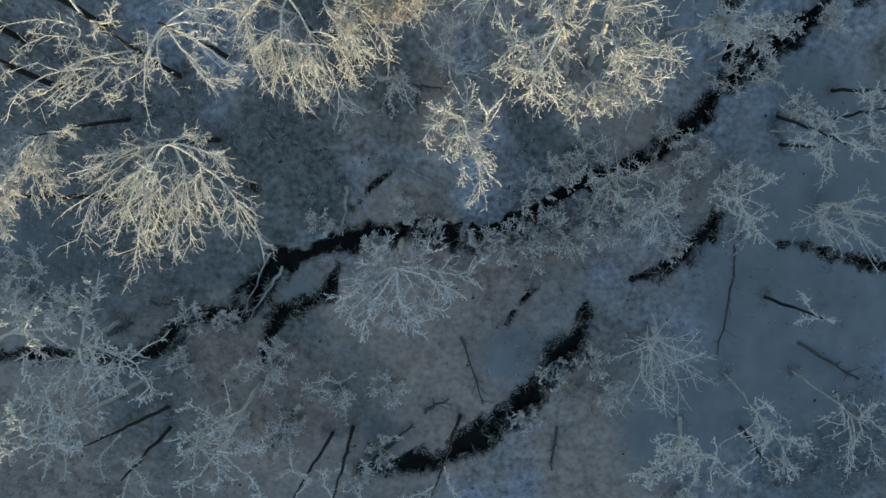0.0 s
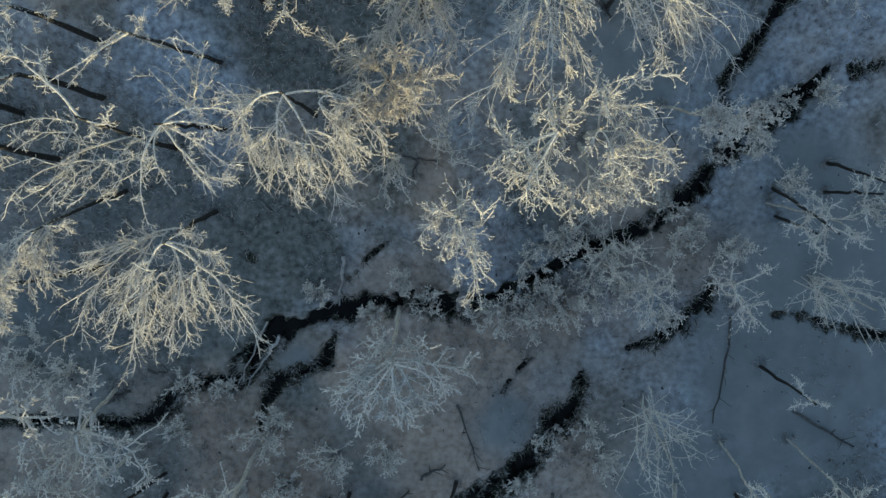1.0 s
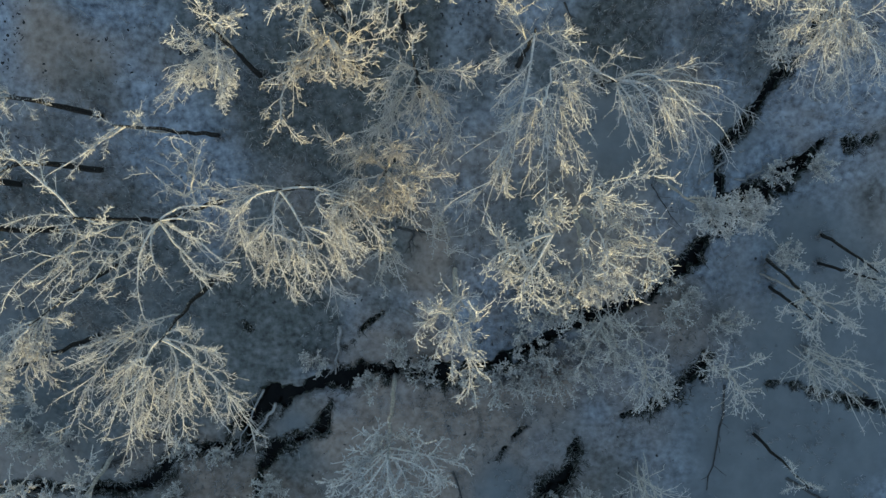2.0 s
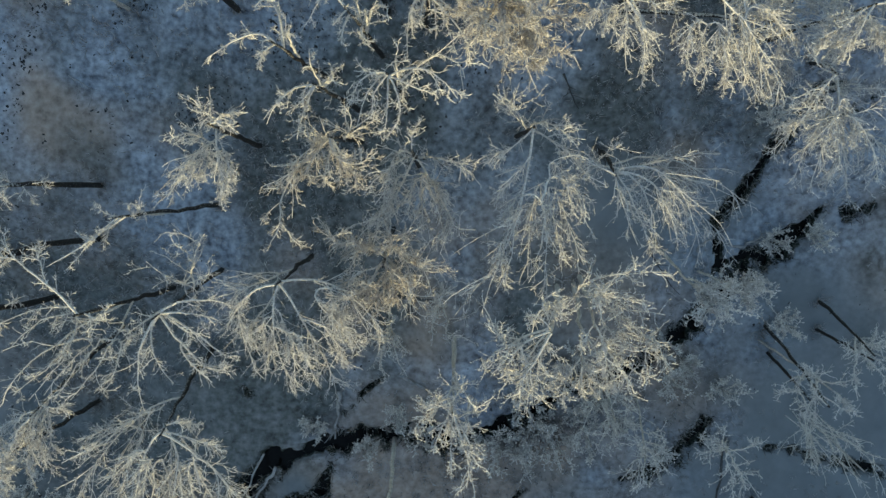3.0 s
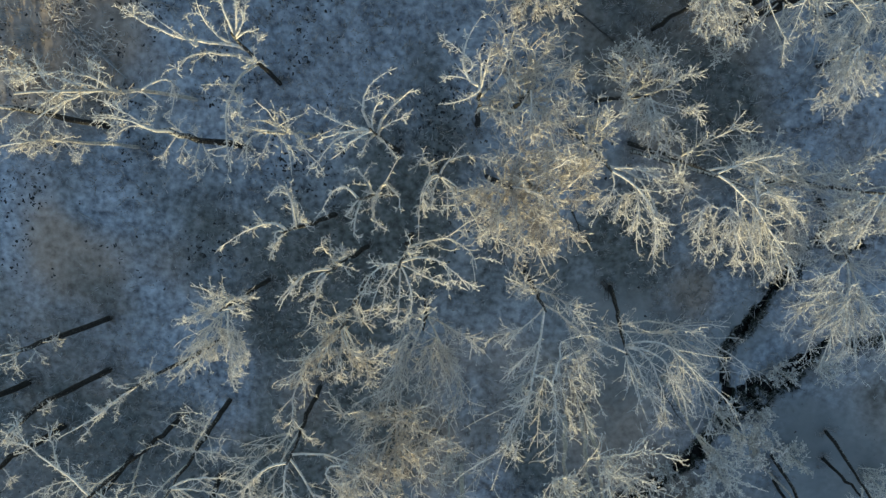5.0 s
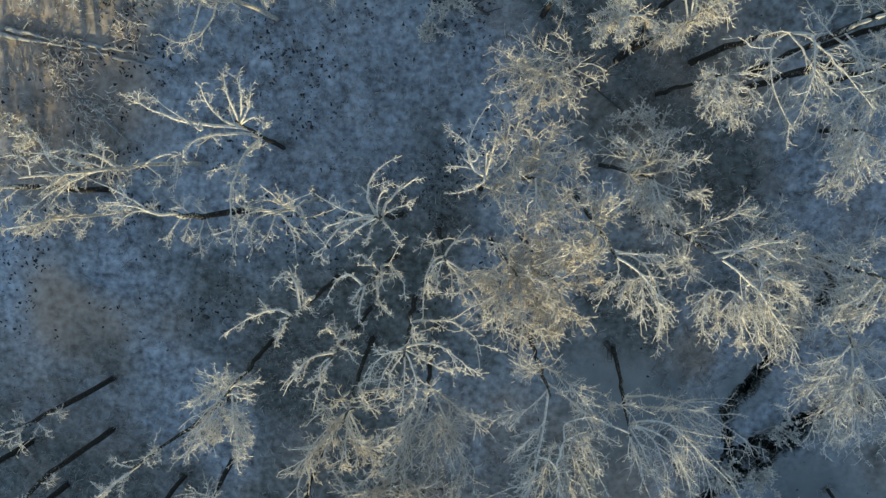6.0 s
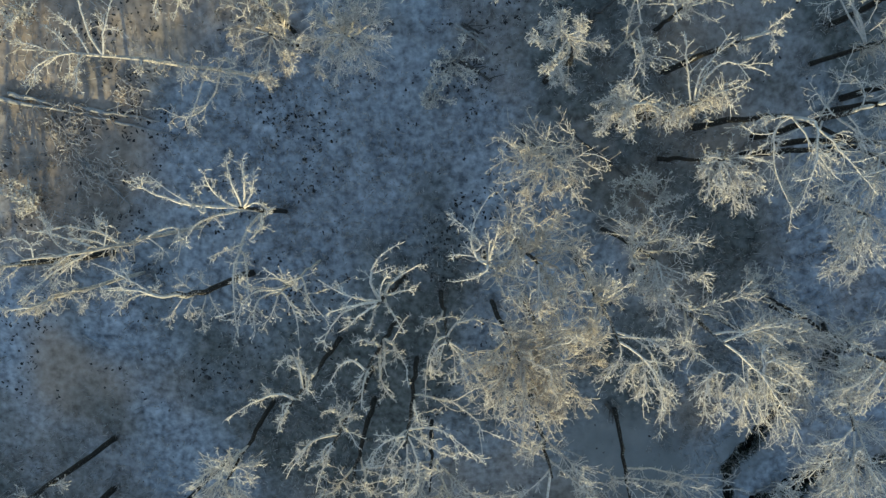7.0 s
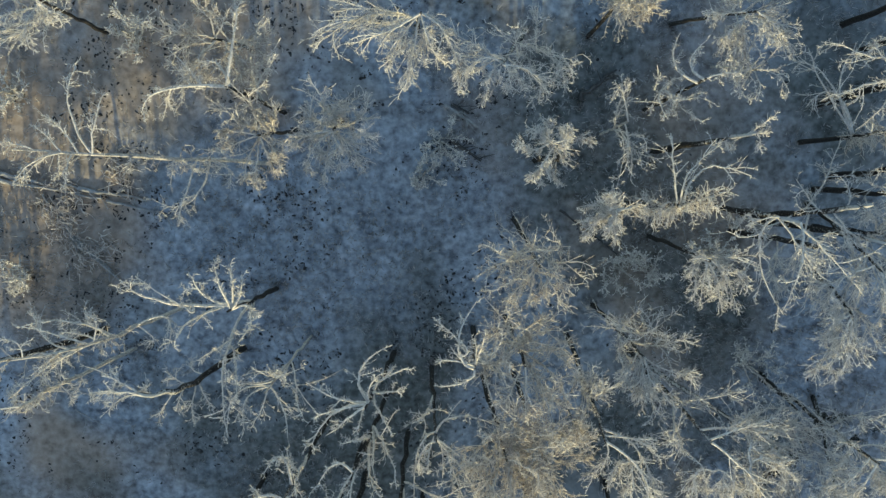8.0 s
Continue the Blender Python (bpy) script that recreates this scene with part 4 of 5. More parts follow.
plant("bent", (11.68, 20.69), (12.84, 20.28, 9.60), 2.12, ((-0.24, -2.18, -0.72, -1.10, 0.35), (-0.07, -0.59, -0.51, -0.07, 0.42), (-0.39, -1.69, -0.51, -0.68, 0.58), (-0.97, -1.88, -0.59, -0.90, 0.76), (-1.83, -1.65, -2.20, -0.58, 0.35), (-1.91, -1.83, -1.47, -0.75, 0.35), (-1.69, -2.21, -1.47, -0.65, 0.50)))
plant("fan", (13.79, 18.86), (11.51, 18.30, 10.24), 1.83, ((-1.0, -1.8), (-0.6, -1.5), (-0.2, -1.9), (0.4, -1.2), (0.9, -0.9), (-0.7, -0.9)))
plant("clean", (7.13, 24.64), (7.26, 24.88, 9.84), 1.28, ((-0.69, 1.38, -0.78, 0.47), (0.04, 1.14, -0.44, 0.47), (-1.39, 0.40, -1.21, -0.08), (-1.18, -0.93, -0.92, -0.23), (0.06, -1.27, -0.31, -0.54), (1.02, 0.19, 0.41, 0.14), (-1.14, -1.03, -0.66, -0.70), (0.42, -0.76, 0.06, -0.38), (-0.74, -0.46, -0.45, -0.31), (-1.13, -0.31, -0.54, 0.16)))
plant("small", (5.60, 23.76), (5.35, 23.77, 8.90), 0.95, ((-0.08, 1.15, -0.11, 0.48), (0.25, 0.75, 0.10, 0.40), (0.47, -0.45, 0.26, -0.25), (-0.18, -1.48, 0.04, -0.78), (-0.05, -1.61, 0.20, -0.91), (-0.45, 0.86, -0.25, 0.72), (0.38, -1.40, 0.28, -0.74)))
plant("bushy", (4.99, 27.13), (5.27, 27.46, 9.88), 1.19, ((-0.82, -0.84, -0.33, -0.34), (-0.34, -0.90, -0.09, -0.48), (0.20, -0.89, 0.15, -0.48), (-0.84, 0.38, -0.49, 0.12), (0.22, 0.84, 0.12, 0.43), (0.87, -0.05, 0.44, -0.02), (-0.90, -0.53, -0.49, -0.11)))
plant("fan", (2.89, 27.42), (1.50, 25.11, 10.34), 1.70, ((-1.31, 0.89, -0.43, 0.47), (-1.21, -0.65, -0.66, 0.16), (-0.40, -0.77, -0.27, -0.22), (0.10, -0.54, -0.04, -0.25), (0.68, -0.52, 0.35, -0.24), (1.58, -0.33, 0.59, -0.01), (1.12, -0.73, 0.90, -0.20), (0.34, 1.07, 0.65, 0.48), (1.06, 1.82, 1.04, 0.73), (1.99, 0.24, 1.27, 0.66), (1.94, -0.38, 1.51, 0.43), (0.29, -0.66, 0.19, -0.14), (-0.73, -0.21, -0.27, 0.16)))
plant("fan", (-0.99, 27.25), (-0.70, 26.44, 10.54), 1.75, ((-2.70, -0.61, -1.39, 0.15), (-1.63, -0.14, -0.84, -0.09), (-0.98, -1.58, -0.56, -0.68), (-0.46, -2.12, -0.23, -0.82), (0.64, -1.27, 0.26, -0.76), (1.05, -1.91, 0.74, -0.66), (-0.35, -1.29, 0.23, -0.39), (-1.98, -0.82, -0.84, -0.46), (0.84, -0.50, 0.38, -0.09), (-0.69, -1.11, -0.30, -0.69), (0.08, -1.26, 0.08, -0.54), (-2.26, 0.13, -0.69, 0.22)))
plant("bushy", (-5.20, 23.77), (-5.33, 23.18, 9.60), 1.20, ((-0.80, 0.68, -0.37, 0.38), (-0.16, 1.15, -0.05, 0.54), (0.62, 0.77, 0.26, 0.39), (0.84, -0.24, 0.42, -0.08), (-0.89, -0.42, -0.46, -0.17), (-0.33, -1.28, -0.21, -0.56), (0.07, -1.36, 0.03, -0.64), (0.46, -1.11, 0.26, -0.56), (0.75, -0.95, 0.42, -0.40), (-1.04, 0.12, -0.53, 0.07)))
plant("arch", (-6.22, 22.57), (-12.42, 22.69, 9.37), 2.43, ((1.97, 2.47, 1.53, 1.26, 0.77), (0.96, 1.03, 1.43, 0.69, 0.81), (2.72, 1.77, 2.33, 0.87, 0.77), (0.63, 0.76, 1.04, 0.35, 0.86), (-0.34, 0.16, 0.20, 0.16, 0.94), (-0.03, -0.97, 0.61, -0.38, 0.86), (0.27, -0.90, 0.55, -0.54, 0.89), (1.58, -1.21, 1.55, -0.53, 0.83), (1.21, -0.77, 1.27, -0.37, 0.87), (4.18, -0.94, 4.16, -0.38, 0.50), (2.92, -0.49, 3.13, -0.25, 0.66), (3.26, -1.41, 4.47, -1.33, 0.35), (4.40, -2.14, 4.25, -1.59, 0.41), (4.91, 0.22, 5.48, 0.03, 0.35), (4.45, -0.25, 5.47, -0.33, 0.35), (4.81, -0.51, 5.65, -0.56, 0.35), (4.73, -0.45, 4.50, -0.28, 0.48)))
plant("pale", (-3.61, 24.15), (-3.35, 23.41, 8.60), 1.32, ((-0.92, 0.65, -0.45, 0.27), (-0.34, 1.07, -0.20, 0.52), (0.48, 1.00, 0.21, 0.44), (1.06, 0.59, 0.63, 0.28), (1.32, -0.22, 0.72, -0.13), (-1.16, -0.42, -0.70, -0.15), (-0.75, -1.15, -0.53, -0.56), (-0.16, -1.44, -0.11, -0.64), (0.32, -1.14, 0.22, -0.55), (0.82, -0.97, 0.55, -0.47), (-0.93, -0.08, -0.45, -0.14), (0.90, -0.55, 0.21, -0.14)))
plant("clean", (-5.66, 24.37), (-6.12, 24.52, 9.86), 1.84, ((1.05, 2.03, 0.37, 0.91), (0.26, 2.29, 0.30, 1.29), (1.31, 0.76, 0.69, 0.31), (-1.75, 1.06, -0.81, 0.19), (-1.63, 0.67, -0.89, 0.03), (-2.53, -0.78, -1.62, -0.13), (-0.82, 0.66, -0.24, 0.62), (1.53, 1.41, 0.61, 0.83), (-2.09, -0.98, -1.77, -0.44), (1.07, 0.06, 0.46, 0.04)))
plant("fan", (-11.78, 27.01), (-11.35, 26.85, 9.92), 1.84, ((-1.1, -1.2), (-0.4, -1.3), (0.7, -0.7), (0.1, -0.5), (-1.3, -0.6)))
plant("clean", (-6.14, 18.00), (-5.91, 18.32, 10.75), 1.46, ((-2.77, 0.92, -1.47, -0.09), (-2.94, 0.68, -2.08, 0.22), (-1.00, 0.93, -0.59, 0.25), (0.06, 1.38, 0.08, 0.64), (-0.38, 1.48, -0.23, 0.72), (0.37, 1.11, 0.27, 0.49), (0.79, -0.16, 0.45, 0.11), (0.24, -0.93, 0.13, -0.60), (-0.21, -3.85, -0.54, -1.43), (0.16, -2.61, -0.32, -1.57), (-1.60, -1.10, -1.15, -0.31), (-0.89, -1.43, -0.50, -1.09)))
plant("arch", (-9.24, 17.39), (-12.30, 16.68, 9.94), 2.07, ((-0.12, 1.35, 0.60, 0.27, 0.59), (-0.22, 0.82, 0.75, 0.64, 0.62), (-0.78, 0.66, 0.93, 0.83, 0.48), (0.61, 0.42, 1.00, 0.58, 0.56), (1.98, 0.92, 1.34, 0.95, 0.50), (1.56, 1.25, 1.85, 0.97, 0.59), (-0.46, -1.30, 0.66, -0.45, 0.63), (0.47, -0.46, 0.95, -0.07, 0.76), (0.34, -0.80, 0.88, -0.17, 0.65), (-0.32, 0.64, 0.21, 0.59, 0.94), (2.02, 0.05, 1.96, 0.38, 0.53), (3.55, -0.23, 3.52, 0.86, 0.35), (2.70, 0.06, 2.96, 0.12, 0.35)))
plant("bent", (-7.48, 15.67), (-8.61, 15.81, 10.21), 1.41, ((-1.28, 0.78, -0.36, 0.39), (-0.67, -0.12, -0.62, 0.39), (-1.11, 0.19, -0.47, 0.20), (-0.80, -0.40, -0.37, -0.04), (0.92, -1.38, 0.88, -0.75, 0.45), (1.24, -0.89, 1.07, -0.63, 0.42), (0.27, -0.88, 0.43, -0.56, 0.65), (0.01, 0.28, 0.14, 0.07, 0.82), (0.40, 0.24, 0.52, -0.04, 0.35), (0.48, -0.98, 0.60, -0.57, 0.55), (0.21, 0.33, 0.58, -0.02, 0.50)))
plant("arch", (-11.50, 15.63), (-12.40, 15.36, 9.84), 1.33, ((0.85, -0.50, 0.82, -0.13, 0.51), (-0.15, -0.26, 0.11, -0.11, 0.73), (0.06, 0.53, 0.41, 0.35, 0.43), (0.43, -0.43, 0.62, -0.07, 0.35), (-0.57, -0.16, -0.19, -0.06, 1.00), (0.10, -0.29, 0.33, -0.12, 0.63), (0.37, 0.56, 0.48, 0.29, 0.55), (-0.26, 0.38, -0.04, 0.17, 0.85)))
plant("small", (-4.90, 16.19), (-5.18, 15.74, 9.59), 1.29, ((-1.05, -1.20, -0.91, -0.03), (-0.55, -1.05, -0.53, -0.18), (-0.36, -0.85, -0.08, -0.42), (0.75, -1.27, 0.55, -0.34), (0.04, 0.60, -0.06, 0.26), (0.83, 0.30, 0.38, 0.10), (-1.03, 0.47, -0.70, 0.14), (1.12, -0.35, 0.84, -0.17)))
plant("wheel", (-1.77, 15.58), (-2.11, 15.76, 10.98), 1.50, ((0.74, 1.74, -0.18, 0.92), (1.21, 1.13, 0.40, 0.62), (-1.72, 0.64, -0.75, 0.19), (-1.54, -1.20, -0.98, -0.32), (-1.45, -0.33, -0.75, -0.09), (-1.14, -0.87, -0.59, -0.39), (0.64, -0.62, 0.26, -0.23), (1.10, 0.39, 0.41, 0.16), (-0.21, -0.70, -0.12, -0.31), (0.40, 0.92, 0.10, 0.54)))
plant("open", (-0.37, 15.07), (-0.18, 14.50, 10.08), 1.05, ((-0.64, -1.93, -0.60, -0.36), (-0.14, -0.96, -0.21, -0.48), (0.22, -1.27, 0.25, -0.52), (0.85, -1.76, 0.41, -0.47), (1.27, -0.94, 0.70, -0.40), (1.25, -1.75, 0.87, -0.91), (-0.54, 0.52, -0.37, 0.27), (2.07, 0.28, 0.72, 0.69), (-0.48, -1.09, -0.40, -0.29)))
plant("bent", (-13.01, 9.05), (-13.51, 8.90, 8.59), 1.23, ((0.53, -0.53, 0.48, -0.20, 0.65), (-0.31, -0.32, 0.05, -0.16, 0.79), (0.83, 0.25, 0.66, 0.17, 0.54), (-0.71, -0.40, -0.29, -0.08, 1.00), (-0.12, 0.36, 0.11, 0.20, 0.72), (0.47, -0.41, 0.32, -0.27, 0.87)))
plant("bent", (-13.15, 6.95), (-13.28, 6.76, 9.12), 1.23, ((0.51, 0.29, 0.38, 0.18, 0.56), (-0.31, -0.56, -0.06, -0.13, 0.67), (-0.56, -0.34, -0.29, -0.10, 1.00)))
plant("clean", (-8.48, 8.32), (-9.58, 8.00, 9.47), 1.20, ((-2.19, -1.55, -0.84, -0.67), (-1.56, -1.64, -0.69, -0.72), (-0.51, 0.39, -0.26, 0.09), (0.53, 0.47, 0.28, 0.22), (-1.31, -0.43, -0.98, -0.74), (0.76, 0.09, 0.32, 0.05), (-0.46, -0.40, -0.19, -0.21)))
plant("bent", (-16.45, 6.37), (-14.43, 7.30, 9.16), 1.43, ((-1.97, -0.93, -1.67, -0.66, 0.35), (-1.65, -1.12, -1.48, -0.76, 0.35)))
plant("bent", (-12.57, 16.38), (-13.87, 16.58, 9.54), 1.58, ((0.27, -0.71, 0.51, -0.44, 0.60), (-0.01, 0.26, 0.38, -0.05, 0.64), (-0.07, -0.65, 0.17, -0.31, 0.77)))
plant("small", (9.41, 26.17), (8.99, 25.27, 9.02), 1.27, ((-0.19, 1.02, -0.03, 0.38), (-0.35, -0.87, -0.45, -0.34), (0.86, -0.69, 0.51, -0.12), (-1.26, -0.24, -0.59, -0.03), (-0.02, -0.88, 0.10, -0.41), (0.56, 0.69, 0.31, 0.15), (-0.69, -0.69, -0.24, -0.26), (-0.94, 0.81, -0.53, 0.37)))
plant("fan", (7.85, 27.59), (8.65, 26.78, 9.72), 1.43)
plant("bent", (13.35, 24.91), (12.65, 24.95, 9.84), 1.51, ((-2.2, 1.0), (-0.9, 0.9), (-0.9, -1.5), (-2.3, -0.7)))
plant("bent", (13.87, 27.63), (12.64, 26.94, 9.91), 1.33, ((-0.2, -1.0), (-0.1, -0.2), (-0.4, -0.5)))
plant("fringe", (12.81, 23.57), (12.96, 23.47, 9.73), 1.71, ((-2.18, 2.45, -0.99, 1.64, 0.38), (-0.06, 2.75, -0.86, 1.81, 0.38), (-1.82, 0.94, -0.89, 1.38, 0.38), (-1.74, 2.85, -1.25, 1.63, 0.38), (0.04, 0.62, -0.08, 0.19, 0.51)))
plant("snag", (12.23, 14.86), (11.25, 14.90, 7.85), 1.21)
plant("bent", (10.61, 20.31), (11.23, 20.07, 9.60), 1.63, ((-1.60, -1.00, -1.30, -0.55, 0.35), (-0.96, -1.27, -0.76, -0.74, 0.38), (-1.01, -0.99, -0.74, -0.48, 0.57), (0.50, -0.45, -0.06, -0.31, 0.81), (-0.36, -1.68, -0.37, -0.85, 0.67)))
plant("sweep", (13.34, 21.38), (12.41, 19.56, 9.96), 1.86, ((-0.6, -1.1), (-0.9, -2.2), (0.1, -1.7), (0.4, -1.4), (-1.4, -1.4), (-1.9, -0.8)))
plant("small", (-1.83, 4.86), (-1.39, 4.15, 7.70), 1.10, ((-0.7, -0.3), (-0.2, -1.3), (0.5, -1.2), (0.3, -0.2), (-0.4, -0.9)))
plant("small", (0.26, 5.01), (0.24, 5.11, 8.14), 1.08, ((0.3, 0.6), (-0.4, -0.8), (0.2, -1.1), (-0.5, -0.2), (-0.2, 0.4)))
plant("bent", (14.07, 22.37), (13.34, 22.44, 9.99), 1.70)
plant("bent", (13.50, 21.89), (13.14, 21.48, 9.65), 1.71)
plant("bent", (14.51, 26.74), (13.19, 26.14, 9.36), 1.56)
plant("open", (13.64, 20.55), (13.41, 20.49, 9.31), 1.55)
plant("haze", (-6.78, 26.56), (-6.69, 25.96, 8.97), 2.03)
plant("bushy", (2.35, 17.02), (2.27, 16.87, 10.74), 1.69, ((-0.53, 1.56, -0.34, 0.82), (0.46, 1.33, 0.27, 0.82), (1.00, 0.55, 0.68, 0.35), (1.05, -0.39, 0.69, -0.12), (0.83, -1.08, 0.46, -0.59), (-0.01, -1.33, 0.00, -0.75), (-0.63, -0.95, -0.39, -0.61), (-0.87, 0.04, -0.63, -0.06), (-0.06, 1.16, 0.13, 0.50), (-0.82, 1.00, -0.57, 0.50), (0.68, -0.72, 0.31, -0.29)))
plant("comb", (5.99, 21.28), (4.64, 21.32, 11.00), 0.98, ((-0.95, -0.01, -0.35, -0.00), (-1.01, -0.46, -0.41, -0.23), (-0.85, -0.82, -0.49, -0.38), (-0.32, -0.82, -0.19, -0.30), (-0.06, -0.89, -0.04, -0.30), (-0.36, 0.39, -0.20, 0.14), (-0.01, 0.34, -0.05, 0.07)))
plant("crooked", (-12.54, -7.34), (-12.83, -7.60, 9.02), 1.56)
plant("crooked", (-7.66, -7.52), (-7.31, -7.99, 8.44), 1.67, ((-1.18, 1.45, -0.69, 0.80), (0.22, 0.75, 0.18, 0.36), (-1.22, -0.16, -0.60, -0.08), (-1.21, 0.36, -0.69, 0.13), (-1.46, -1.24, -0.54, -0.68), (-0.24, -1.61, -0.08, -0.77), (1.37, -1.63, 0.74, -0.69), (1.29, 0.13, 0.86, -0.02)))
plant("snag", (-11.60, -8.61), (-12.00, -8.12, 7.45), 1.30)
plant("snag", (-11.65, -9.56), (-10.77, -9.26, 7.52), 1.29)
plant("snag", (-4.68, -9.75), (-5.00, -9.82, 7.55), 1.22)
plant("snag", (-3.83, -9.50), (-3.69, -10.00, 8.07), 1.39)
plant("snag", (0.75, -9.00), (-0.45, -9.81, 8.05), 1.18)
plant("crooked", (10.15, -9.14), (7.44, -8.79, 7.99), 1.71, ((-0.4, 0.8), (0.4, 1.2), (-0.6, -0.5), (1.6, 0.0), (1.1, -0.3), (-1.0, -0.2)))
plant("small", (11.87, -7.13), (11.29, -8.06, 7.65), 1.38)
plant("snag", (13.40, -3.89), (12.71, -3.85, 7.19), 1.07)
plant("snag", (12.78, -9.61), (10.51, -8.38, 7.97), 1.48)
plant("snag", (15.63, 4.53), (14.40, 3.59, 7.74), 1.30)
plant("snag", (15.59, 3.35), (14.95, 3.22, 6.76), 1.13)
plant("snag", (13.48, 3.52), (12.94, 1.91, 7.84), 1.28)
plant("snag", (13.65, 2.38), (12.80, 1.84, 6.84), 1.17)
plant("small", (11.96, -1.38), (9.72, 0.28, 7.54), 1.50)
plant("small", (8.33, 0.48), (7.36, -0.48, 6.48), 1.21)
plant("sapling", (8.47, -5.32), (8.13, -6.36, 6.84), 1.65)
plant("small", (13.21, 2.93), (13.45, 2.25, 7.02), 1.29)
plant("sapling", (7.08, 1.15), (6.54, 0.61, 5.41), 1.14)
plant("small", (14.68, -7.01), (14.60, -7.71, 6.92), 1.36)
plant("sapling", (15.23, -0.21), (14.99, -0.77, 6.50), 1.34)
plant("crooked", (-19.11, -5.95), (-13.21, -3.93, 8.60), 1.01, ((0.35, 0.62, 0.22, 0.32), (0.76, 0.70, 0.82, 0.08), (1.01, 0.12, 0.87, -0.01), (-0.48, -1.12, 0.04, -0.55), (-1.26, -0.12, -0.48, 0.08), (0.24, -0.56, 0.24, -0.37), (-0.57, 0.61, -0.37, 0.35)))
plant("bent", (-15.14, 4.58), (-14.11, 4.92, 9.00), 1.57, ((-1.01, -0.75, -0.75, -0.43, 0.53), (-0.42, -0.83, -0.44, -0.47, 0.47), (-0.06, 0.24, -0.21, 0.10, 0.35)))
plant("shrub", (4.44, 1.18), (4.42, 1.21, 3.01), 0.92)
plant("shrub", (5.79, 1.95), (5.81, 1.82, 3.07), 0.92)
plant("shrub", (3.54, 0.49), (3.67, 0.29, 2.75), 0.79)
plant("shrub", (5.00, 1.63), (4.82, 1.44, 2.75), 0.70)
plant("shrub", (-5.10, -0.75), (-4.95, -0.81, 2.37), 0.57)
plant("shrub", (-1.40, -0.21), (-1.55, -0.38, 2.41), 0.57)
plant("shrub", (-7.22, -6.63), (-7.15, -6.79, 2.60), 0.99)
plant("shrub", (-6.73, -6.26), (-6.92, -6.17, 2.23), 0.77)
plant("shrub", (-4.40, -7.87), (-4.58, -7.92, 2.86), 0.99)
plant("shrub", (-6.85, -9.74), (-6.85, -9.81, 2.29), 0.99)
plant("shrub", (-6.35, -9.11), (-6.36, -8.91, 1.95), 0.66)
plant("shrub", (-2.24, -7.62), (-2.32, -7.81, 2.08), 0.77)
plant("shrub", (-8.28, -9.36), (-8.56, -9.39, 2.13), 0.88)
plant("shrub", (-10.77, -6.63), (-10.83, -6.59, 2.02), 0.66)
plant("shrub", (2.69, -1.50), (2.62, -1.57, 2.86), 0.99)
plant("shrub", (4.06, -0.92), (3.96, -0.99, 2.91), 0.99)
plant("shrub", (5.00, -1.38), (5.02, -1.44, 3.06), 0.88)
plant("shrub", (1.53, -1.85), (1.55, -1.56, 2.43), 0.66)
plant("shrub", (6.14, -0.92), (6.22, -1.15, 2.90), 0.88)
plant("shrub", (7.29, -0.57), (7.55, -0.52, 3.12), 0.77)
plant("shrub", (9.23, 2.73), (9.09, 2.86, 3.06), 0.66)
plant("shrub", (9.51, 1.38), (9.52, 1.28, 3.06), 0.66)
plant("shrub", (10.18, 2.05), (10.08, 1.91, 3.09), 0.66)
plant("shrub", (11.61, 0.92), (11.61, 1.08, 3.20), 0.77)
plant("shrub", (14.00, 3.63), (13.95, 3.70, 3.32), 0.77)
plant("shrub", (17.19, 2.73), (17.47, 2.55, 3.35), 0.88)
plant("shrub", (9.20, -1.85), (9.24, -1.90, 2.39), 0.66)
plant("shrub", (4.67, -6.89), (4.51, -7.04, 1.81), 0.77)
plant("shrub", (3.52, -9.13), (3.51, -9.06, 1.60), 0.66)
plant("shrub", (6.33, -6.64), (6.25, -6.64, 1.93), 0.66)
plant("shrub", (6.85, -7.88), (6.96, -7.84, 2.30), 0.88)
plant("shrub", (-2.87, -1.61), (-2.74, -1.54, 2.27), 0.66)
plant("shrub", (-0.56, -1.38), (-0.48, -1.11, 2.29), 0.66)
plant("shrub", (-10.43, -4.68), (-10.34, -4.67, 2.11), 0.66)
plant("shrub", (-9.02, -4.69), (-8.92, -4.82, 2.00), 0.55)
plant("shrub", (-15.32, -4.20), (-15.37, -4.08, 2.88), 0.99)
plant("shrub", (-16.80, -2.54), (-16.71, -2.31, 3.25), 0.99)
plant("shrub", (-16.91, -3.72), (-16.91, -3.94, 2.93), 0.88)
plant("shrub", (-2.76, -10.39), (-2.47, -10.22, 1.60), 0.77)
plant("shrub", (-3.51, -11.67), (-3.67, -11.46, 2.08), 0.88)
plant("shrub", (10.20, -12.47), (10.20, -12.75, 1.73), 0.88)
plant("shrub", (11.39, 5.18), (11.33, 5.11, 2.93), 0.88)
plant("shrub", (13.39, 7.04), (13.63, 6.92, 2.71), 0.66)
plant("shrub", (12.78, 5.19), (12.74, 5.15, 2.70), 0.66)
plant("shrub", (15.14, 7.29), (15.09, 7.15, 2.84), 0.66)
plant("shrub", (13.09, 11.72), (13.12, 11.88, 3.83), 0.88)
plant("shrub", (6.33, 19.02), (6.42, 18.88, 4.87), 0.88)
plant("shrub", (11.52, 15.29), (11.35, 15.31, 4.74), 1.10)
plant("shrub", (9.75, 19.45), (9.65, 19.36, 4.89), 0.88)
plant("shrub", (7.70, 18.79), (7.44, 19.09, 4.84), 0.88)
plant("shrub", (-0.12, 23.45), (0.01, 23.30, 5.14), 0.88)
plant("shrub", (-0.78, 22.13), (-0.65, 22.33, 4.82), 0.66)
